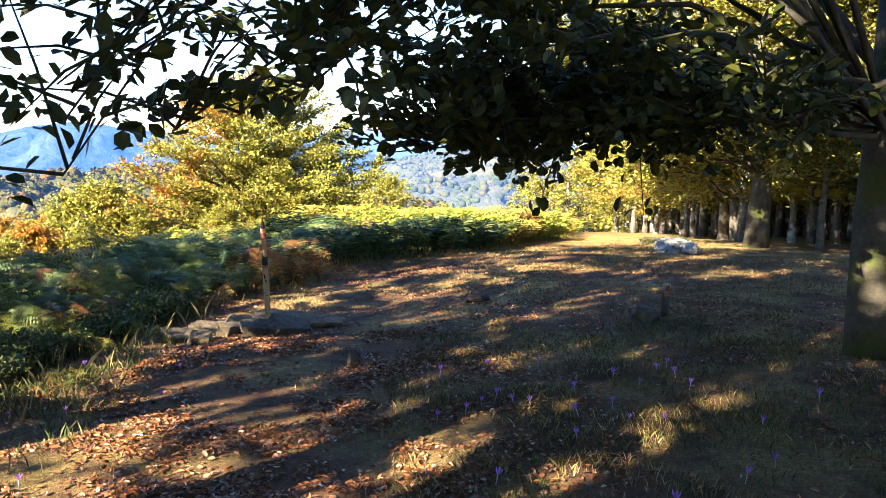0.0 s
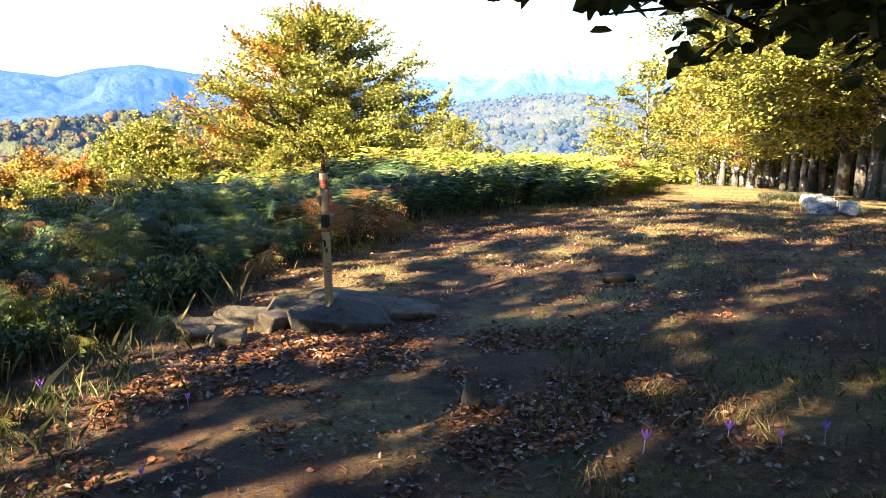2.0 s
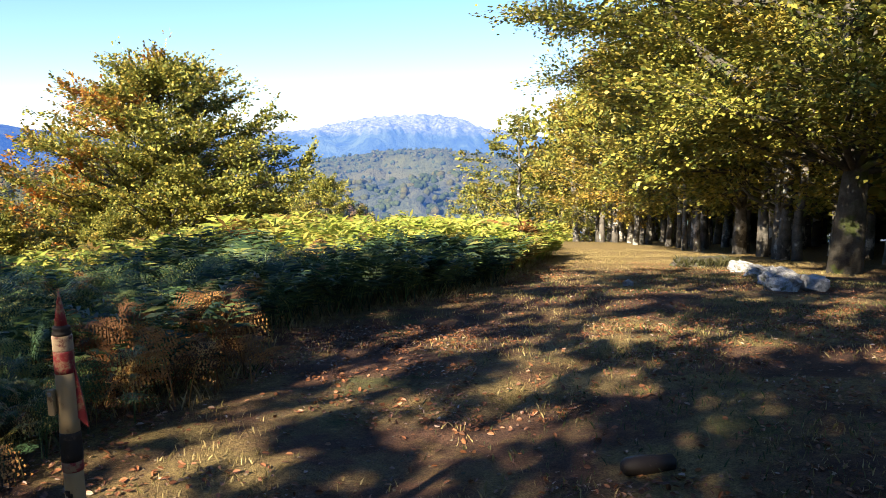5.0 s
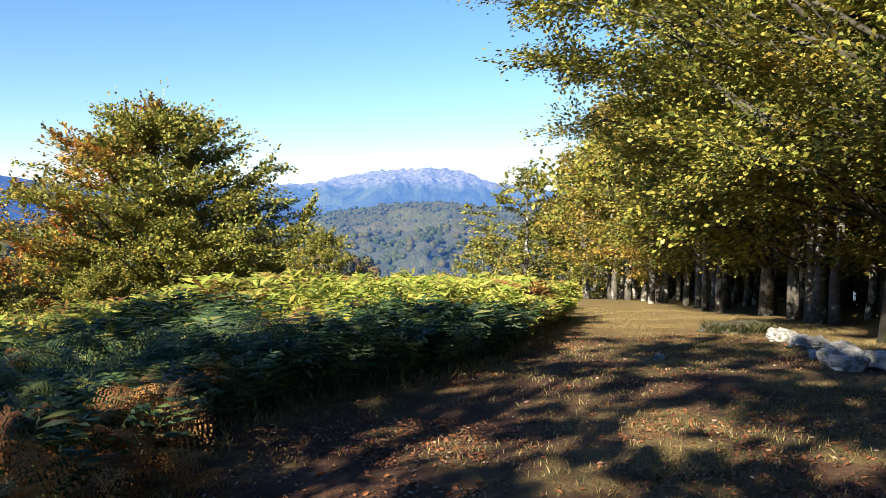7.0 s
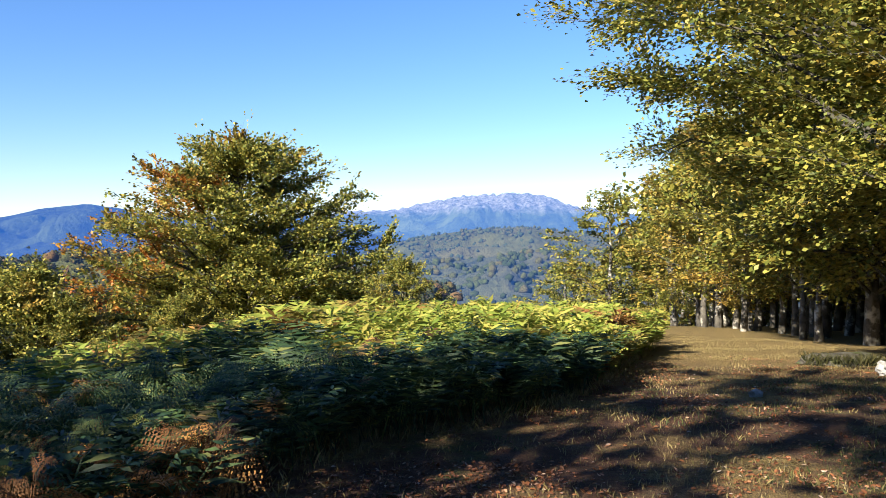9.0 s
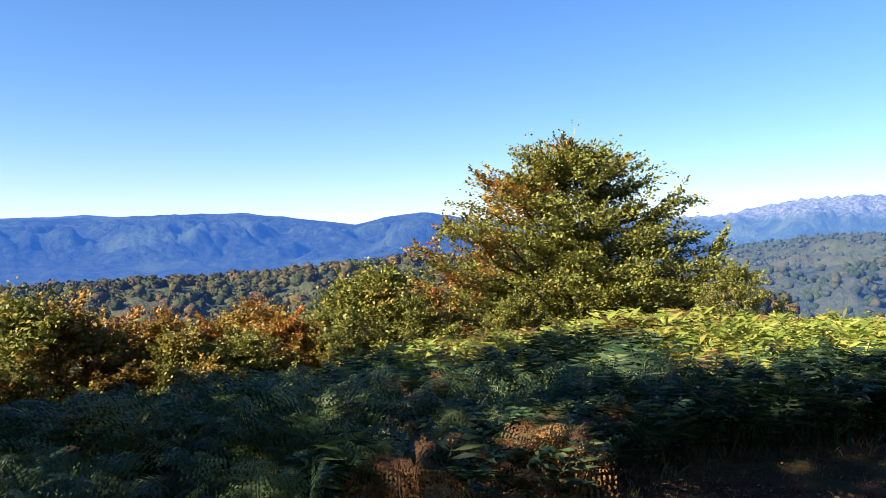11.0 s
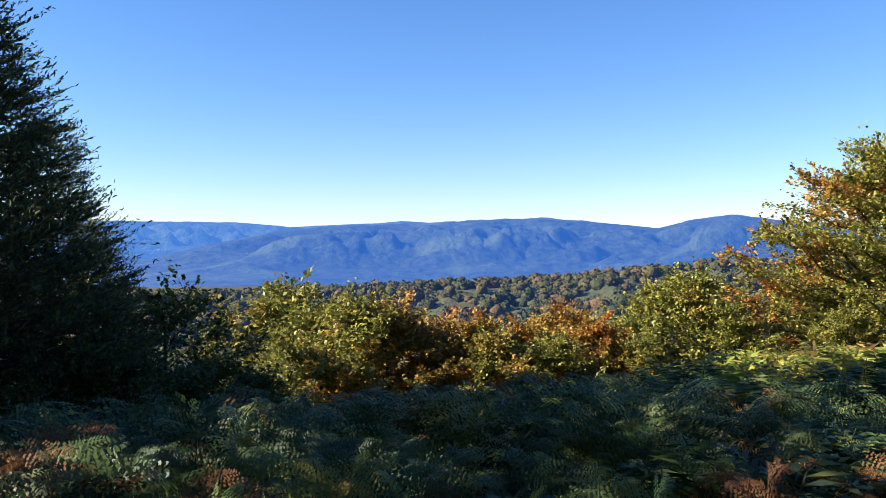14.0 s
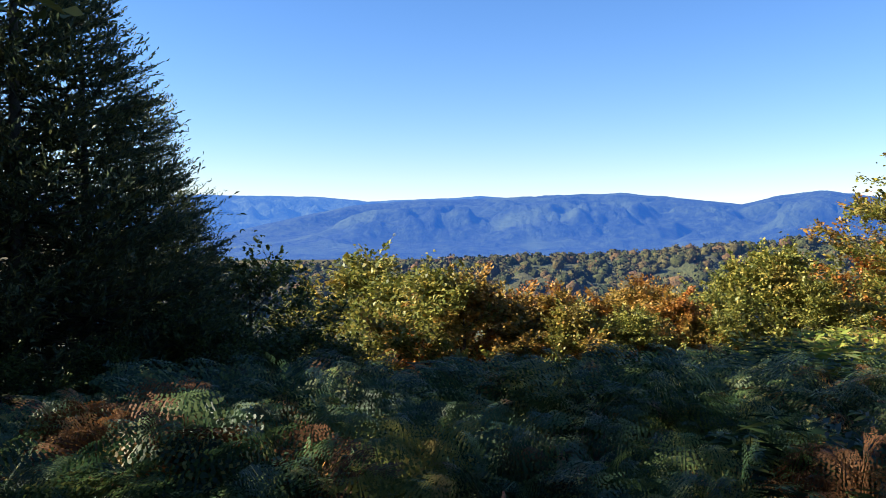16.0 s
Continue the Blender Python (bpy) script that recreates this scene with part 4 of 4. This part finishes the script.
dry_turf = scatter(5000, -0.5, 3.0, 2.8, 7.0, lambda x, y: patchy(x, y, 1.4, 25, 0.0, 0.3))
blades("grass", "dry grass wisps under the old beech", mat_drygrass, dry_turf, 0.06, 0.0025)


def litter(n, x0, x1, y0, y1, keep):
    spots = scatter(n, x0, x1, y0, y1, keep)
    c = np.array([(x, y, height(x, y) + 0.012) for x, y in spots])
    q = leaf_quads(c, rng.normal(0, 1, (n, 3)) * np.array([1, 1, 0.25]), 0.04, 0.58, 0.6, 0.0, True)
    return tagged(new("fallen_leaves", quad_mesh("fallen_leaves", q, mat_litter)), "curled brown and red fallen beech leaves on the ground", "leaves", kind="stuff")


litter(15000, -3.4, 4.5, 1.6, 14.5, lambda x, y: 0.12 + patchy(x, y, 0.9, 5, -0.05, 0.35))
litter(9000, -2.7, 0.8, 3.0, 8.3, lambda x, y: patchy(x, y, 1.1, 15, -0.1, 0.2) * smooth01(0.8, -0.4, x))
litter(5000, -1.5, 6.5, 11.0, 24.0, lambda x, y: 0.15 + patchy(x, y, 0.7, 6) if x > track_edge(y) else 0)


def pebbles(n):
    bm = bmesh.new()
    bmesh.ops.create_icosphere(bm, subdivisions=1, radius=1.0)
    sv = np.array([v.co[:] for v in bm.verts])
    sf = np.array([[v.index for v in f.verts] for f in bm.faces])
    bm.free()
    spots = scatter(n, -2.5, 6.0, 7.0, 22.0, lambda x, y: 0.2 + patchy(x, y, 0.8, 8) if x > track_edge(y) + 0.1 else 0)
    c = np.array([(x, y, height(x, y) + 0.003) for x, y in spots])
    s = (rng.uniform(0.004, 0.012, (n, 1, 1)) * np.array([1.2, 1.0, 0.6])) * (1 + rng.normal(0, 0.16, (n, len(sv), 1)))
    v = (c[:, None] + sv[None] * s).reshape(-1, 3)
    f = (sf[None] + (np.arange(n) * len(sv))[:, None, None]).reshape(-1, 3)
    return tagged(new("pebbles", mesh_of("pebbles", v.tolist(), f.tolist(), mat_rock, False)), "small pale pebbles scattered on the earth track", "pebbles", kind="stuff")


pebbles(1500)


# ---- stones ----
def broken_slab(name, label, x, y, size, mat, turn, tilt, seed, sink, category, group):
    """A split sandstone slab: flat cleft faces, broken corners, chipped edges."""
    own = np.random.default_rng(seed * 29 + 3)
    bm = bmesh.new()
    for cx in (-1, 1):
        for cy in (-1, 0, 1):
            for cz in (-1, 1):
                reach = 1.0 if cy else 1.0 + 0.22 * own.random()
                bm.verts.new((cx * reach * (0.58 + 0.42 * own.random()), cy * (0.6 + 0.4 * own.random()), cz * (0.62 + 0.38 * own.random())))
    bmesh.ops.convex_hull(bm, input=list(bm.verts))
    bmesh.ops.delete(bm, geom=[v for v in bm.verts if not v.link_faces], context='VERTS')
    for v in bm.verts:
        v.co = Vector((v.co.x * size[0], v.co.y * size[1], v.co.z * size[2])) * 0.56
    bmesh.ops.dissolve_limit(bm, angle_limit=math.radians(7), verts=list(bm.verts), edges=list(bm.edges))
    bmesh.ops.bevel(bm, geom=list(bm.edges), offset=0.007, segments=1, affect='EDGES', clamp_overlap=True)
    bmesh.ops.triangulate(bm, faces=list(bm.faces))
    for _ in range(4):
        far = [e for e in bm.edges if e.calc_length() > 0.035]
        bmesh.ops.subdivide_edges(bm, edges=far, cuts=1)
        bmesh.ops.triangulate(bm, faces=[f for f in bm.faces if len(f.verts) > 3])
    off = Vector((seed * 3.7, seed * 1.3, 0))
    bm.normal_update()
    moves = [v.normal * (0.009 * noise.fractal(v.co * 12.0 + off, 0.8, 2.0, 4) + 0.012 * noise.noise(Vector((0, seed, round(v.co.z * 28) * 3.1)))) for v in bm.verts]
    for v, m in zip(bm.verts, moves):
        v.co += m
    me = bpy.data.meshes.new(name)
    bm.to_mesh(me)
    bm.free()
    me.materials.append(mat)
    ob = tagged(new(name, me), label, category, group)
    ob.matrix_basis = pose(x, y, height(x, y) + size[2] * (0.5 - sink), tilt, tilt * 0.6, turn)
    return ob


def stone(name, label, x, y, size, mat, turn=0.0, tilt=0.0, seed=0, sink=0.3, category="rock", group="", slab=False):
    """A weathered block: a rounded box broken by flat faces and pitted."""
    if slab:
        return broken_slab(name, label, x, y, size, mat, turn, tilt, seed, sink, category, group)
    bm = bmesh.new()
    bmesh.ops.create_icosphere(bm, subdivisions=3 if max(size) < 0.4 else 4, radius=1.0)
    cuts = [Vector(np.random.default_rng(seed * 13 + i).normal(0, 1, 3).tolist()).normalized() for i in range(9)]
    off = Vector((seed * 3.7, seed * 1.3, 0))
    for v in bm.verts:
        p = Vector([math.copysign(abs(c) ** 0.62, c) for c in v.co]) * 0.8
        p += p.normalized() * 0.3 * noise.fractal(p * 1.3 + off, 0.9, 2.0, 3)
        for i, c in enumerate(cuts):
            over = p.dot(c) - (0.56 + 0.09 * (i % 4))
            if over > 0:
                p -= c * over * 0.95
        p += p.normalized() * (0.14 * (noise.fractal(p * 4.0 + off, 0.8, 2.0, 4)) + 0.03 * noise.noise(p * 15 + off))
        v.co = Vector((p.x * size[0], p.y * size[1], p.z * size[2])) * 0.68
    me = bpy.data.meshes.new(name)
    bm.to_mesh(me)
    bm.free()
    me.materials.append(mat)
    ob = tagged(new(name, me), label, category, group)
    ob.matrix_basis = pose(x, y, height(x, y) + size[2] * (0.5 - sink), tilt, tilt * 0.6, turn)
    return ob


PILE = "stones round the marker post"
for i, (x, y, sx, sy, sz, turn, tilt, words) in enumerate((
        (-1.98, 8.42, 0.4, 0.3, 0.15, 14, 14, "large dark sandstone block at the foot of the post"),
        (-2.14, 8.62, 0.4, 0.34, 0.13, 20, 24, "tilted tan sandstone slab leaning by the post"),
        (-1.84, 8.98, 0.58, 0.32, 0.13, -8, 9, "long tan sandstone slab behind the post"),
        (-1.3, 8.78, 0.46, 0.2, 0.1, 10, 5, "flat grey sandstone slab on leafy ground"),
        (-1.38, 9.0, 0.42, 0.2, 0.1, -6, 4, "thin flat sandstone slab on the ground"),
        (-1.66, 8.44, 0.38, 0.32, 0.17, 35, 22, "grey angular sandstone block beside the post"),
        (-2.38, 8.5, 0.6, 0.26, 0.11, 32, 18, "low tan sandstone slab half sunk in earth"),
        (-2.66, 8.18, 0.5, 0.26, 0.1, 38, 16, "worn tan stone half buried in dry grass"),
        (-2.44, 7.88, 0.22, 0.17, 0.13, 15, 16, "small tan stone at the end of the pile"),
        (-2.26, 8.3, 0.24, 0.17, 0.14, 60, 10, "small angular tan stone in the pile"),
        (-1.72, 8.82, 0.2, 0.17, 0.16, 60, 9, "small brown stone wedged against the post"))):
    stone("stone", words, x, y, (sx, sy, sz), mat_rock_dark if i in (0, 5) else mat_rock, turn, tilt, i + 1, 0.16, "stone", PILE, True)
for i, (x, y, sx, sy, sz, turn, words) in enumerate((
        (5.95, 20.1, 0.5, 0.4, 0.28, 20, "white limestone boulder at the edge of the track"),
        (5.65, 18.9, 0.6, 0.36, 0.2, -10, "long low white limestone outcrop in grass"),
        (4.62, 16.35, 0.5, 0.45, 0.36, 40, "rugged white limestone boulder beside the track"),
        (5.05, 16.3, 0.38, 0.34, 0.26, 70, "pale limestone lump next to larger boulders"),
        (5.1, 17.7, 0.3, 0.24, 0.13, 70, "low pale limestone ledge in grass"),
        (2.96, 17.8, 0.16, 0.12, 0.12, 10, "small white stone lying on the track"))):
    stone("limestone_rock", words, x, y, (sx, sy, sz), mat_lime, turn, 4, i + 31, 0.2, "rock", "limestone rocks by the track")
stone("stone", "small upright grey stone set in the leafy ground", -0.78, 6.8, (0.1, 0.08, 0.17), mat_rock_dark, 10, 8, 51, 0.2, "stone")
stone("stone", "dark stone lying beside the short marker post", 2.0, 7.75, (0.3, 0.24, 0.2), mat_bark_moss, 10, 4, 52, 0.25, "stone")
stone("stone", "pale stones at the foot of the beech", 2.9, 4.6, (0.5, 0.25, 0.14), mat_rock, 10, 4, 53, 0.2, "stone")
stone("earth_mound", "low dark mossy mound at the edge of the track", 6.2, 22.3, (1.2, 0.7, 0.3), mat_bark_moss, 5, 2, 54, 0.3, "mound")


tuft = scatter(1600, 5.4, 7.0, 21.8, 22.8, lambda x, y: 1.0 if ((x - 6.2) / 0.7) ** 2 + ((y - 22.3) / 0.4) ** 2 < 1 else 0)
mat_heath = leaf_material("dark_heath", [(0.0, (0.02, 0.025, 0.01)), (1.0, (0.06, 0.055, 0.02))], None)
blades("grass", "dark heathy tuft on the mound", mat_heath, tuft, 0.2, 0.006)


# ---- marker posts ----
def paint(name, colour, wear, rough=0.6, amount=0.5):
    k = Nodes(name)
    a = k.noise(16.0, 8, 0.75)
    col = k.mix(k.step(a, 0.5 + 0.16 * (1 - amount), 0.58 + 0.16 * (1 - amount)), colour, wear)
    k.bump(k.noise(60.0, 6), 0.4, 0.004)
    return k.done(col, rough)


mat_post = paint("bare_peeled_wood", (0.28, 0.2, 0.11), (0.11, 0.065, 0.035), 0.75, 0.45)
mat_red = paint("weathered_red_paint", (0.16, 0.014, 0.018), (0.2, 0.13, 0.08), 0.6, 1.0)
mat_white = paint("dirty_white_paint", (0.27, 0.2, 0.13), (0.1, 0.03, 0.025), 0.7, 0.9)
mat_black = paint("dark_charred_wood", (0.014, 0.011, 0.01), (0.06, 0.045, 0.035))
mat_steel = paint("grey_tin", (0.3, 0.29, 0.28), (0.16, 0.12, 0.1), 0.45)


def lathe(profile, sides=18, wob=0.02):
    pts = [(0, 0, z) for _, z in profile]
    v, f = [], []
    for r, z in profile:
        for j in range(sides):
            w = 2 * math.pi * j / sides
            q = r * (1 + wob * noise.noise(Vector((math.cos(w) * 2, math.sin(w) * 2, z * 7))))
            v.append((q * math.cos(w), q * math.sin(w), z))
    for i in range(len(profile) - 1):
        for j in range(sides):
            k = (j + 1) % sides
            f.append((i * sides + j, i * sides + k, (i + 1) * sides + k, (i + 1) * sides + j))
    f.append(tuple(range((len(pts) - 1) * sides, len(pts) * sides)))
    f.append(tuple(reversed(range(sides))))
    return v, f


def block(x0, x1, y0, y1, z0, z1, bevel=0.004):
    bm = bmesh.new()
    bmesh.ops.create_cube(bm, size=1.0)
    for v in bm.verts:
        v.co = Vector((x0 if v.co.x < 0 else x1, y0 if v.co.y < 0 else y1, z0 if v.co.z < 0 else z1))
    bmesh.ops.bevel(bm, geom=list(bm.edges), offset=bevel, segments=2, affect='EDGES')
    v = [tuple(q.co) for q in bm.verts]
    bm.verts.index_update()
    f = [tuple(q.index for q in g.verts) for g in bm.faces]
    bm.free()
    return v, f


post = tagged(new("marker_post"), "peeled wooden waymark post with red paint and carved point", "post")
post.matrix_basis = pose(-1.93, 8.68, -0.3, 0.4, -1.4, 0) @ Matrix.Diagonal((0.78, 0.78, 0.945, 1))
child("shaft", mesh_of("shaft", *lathe([(0.041, -0.2), (0.041, 0.0), (0.04, 0.3), (0.042, 0.32), (0.038, 0.6), (0.04, 0.62)]), mat_post), post)
child("band", mesh_of("band", *lathe([(0.0405, 0.62), (0.042, 0.63), (0.042, 0.645), (0.0405, 0.655)]), mat_red), post, "bright red painted ring")
child("band", mesh_of("band", *lathe([(0.041, 0.655), (0.0425, 0.67), (0.042, 0.74), (0.04, 0.755)]), mat_black), post, "dark charred ring")
child("shaft", mesh_of("shaft", *lathe([(0.04, 0.755), (0.0385, 0.8), (0.039, 0.9), (0.038, 0.955)]), mat_post), post)
child("band", mesh_of("band", *lathe([(0.0385, 0.955), (0.039, 0.97), (0.0385, 1.02), (0.038, 1.03)]), mat_red), post, "worn red painted ring")
child("band", mesh_of("band", *lathe([(0.0385, 1.03), (0.039, 1.035), (0.0385, 1.075), (0.038, 1.08)]), mat_white), post, "dirty white painted ring")
child("collar", mesh_of("collar", *lathe([(0.03, 1.08), (0.036, 1.084), (0.037, 1.09), (0.03, 1.096), (0.035, 1.102), (0.034, 1.108), (0.026, 1.114)]), mat_black), post, "dark grooved collar")
child("point", mesh_of("point", *lathe([(0.024, 1.114), (0.02, 1.14), (0.008, 1.2), (0.002, 1.225)]), mat_red), post, "dark red tapering point")
fin = [(0.037, -0.007, 0.98), (0.037, 0.007, 0.98), (0.037, -0.007, 0.8), (0.037, 0.007, 0.8), (0.075, -0.005, 0.765), (0.075, 0.005, 0.765), (0.062, -0.006, 0.86), (0.062, 0.006, 0.86)]
child("fin", mesh_of("fin", fin, [(0, 2, 4, 6), (1, 7, 5, 3), (0, 6, 7, 1), (6, 4, 5, 7), (4, 2, 3, 5), (2, 0, 1, 3)], mat_red, False), post, "red painted wooden fin")
plate = child("plaque", mesh_of("plaque", *block(-0.062, -0.034, -0.045, -0.01, 0.82, 0.905), mat_post, False), post, "small pale wooden plaque")
child("nail", mesh_of("nail", *block(-0.056, -0.042, -0.052, -0.0455, 0.885, 0.9, 0.002), mat_steel, False), plate, "grey nail head")
for z, h, a in ((0.5, 0.05, -100), (0.46, 0.03, -80), (0.54, 0.02, -115), (0.33, 0.012, -95), (0.3, 0.012, -70)):
    b = child("mark", mesh_of("mark", *block(-0.011, 0.011, 0.037, 0.0425, z, z + h, 0.002), mat_black, False), post, "dark burnt mark")
    b.matrix_basis = pose(0, 0, 0, 0, 0, a - 90 + 180 - 180)

short = tagged(new("marker_post"), "short wooden marker post with white top and red ring in turf", "post")
short.matrix_basis = pose(2.2, 7.9, height(2.2, 7.9), 2, 3, 20)
child("shaft", mesh_of("shaft", *lathe([(0.042, -0.12), (0.04, 0.1), (0.039, 0.2)]), mat_bark_moss), short, "dark weathered wood")
child("band", mesh_of("band", *lathe([(0.0395, 0.2), (0.0405, 0.205), (0.04, 0.255), (0.039, 0.26)]), mat_red), short, "faded red ring")
child("cap", mesh_of("cap", *lathe([(0.0395, 0.26), (0.041, 0.265), (0.04, 0.31), (0.034, 0.325)]), mat_white), short, "chipped white painted top")

log = tagged(new("log"), "short charred log lying on the earth track", "log")
log.matrix_basis = pose(0.43, 9.98, height(0.43, 9.98) + 0.035, 0, 90, 8)
child("body", mesh_of("body", *lathe([(0.03, -0.15), (0.045, -0.135), (0.05, -0.05), (0.046, 0.06), (0.048, 0.125), (0.032, 0.14)], 14, 0.25), mat_black), log)
child("end_grain", mesh_of("end_grain", *lathe([(0.031, 0.1401), (0.026, 0.146)], 14), mat_bark_moss), log, "cracked end of the log")


# ---- crocuses ----
def crocus(x, y, turn, s):
    base = tagged(new("crocus"), "small violet autumn crocus with open pointed petals", "flower", "violet crocuses in the turf")
    base.matrix_basis = pose(x, y, height(x, y), rng.normal(0, 8), rng.normal(0, 8), turn) @ Matrix.Diagonal((s, s, s, 1))
    child("stem", crocus_stem, base)
    for i in range(6):
        child("petal", crocus_petal, base).matrix_basis = pose(0, 0, 0.07, 0, 0, 60 * i)


mat_stem = leaf_material("pale_flower_stem", [(0.0, (0.3, 0.25, 0.4)), (1.0, (0.4, 0.36, 0.45))], None)
crocus_stem = mesh_of("stem", *lathe([(0.0035, -0.01), (0.003, 0.04), (0.004, 0.072)], 6), mat_stem)
crocus_petal = mesh_of("petal", [(0, 0, 0), (0.012, -0.008, 0.022), (0.012, 0.008, 0.022), (0.022, -0.007, 0.042), (0.022, 0.007, 0.042), (0.03, 0, 0.058)], [(0, 1, 2), (1, 3, 4, 2), (3, 5, 4)], mat_petal)
for i in range(46):
    if i < 32:
        x, y = rng.uniform(-0.1, 2.3), rng.uniform(3.3, 6.3)
    else:
        x, y = rng.uniform(-3.2, -2.1), rng.uniform(3.8, 7.0)
    crocus(x, y, rng.uniform(0, 360), rng.uniform(0.5, 0.85))
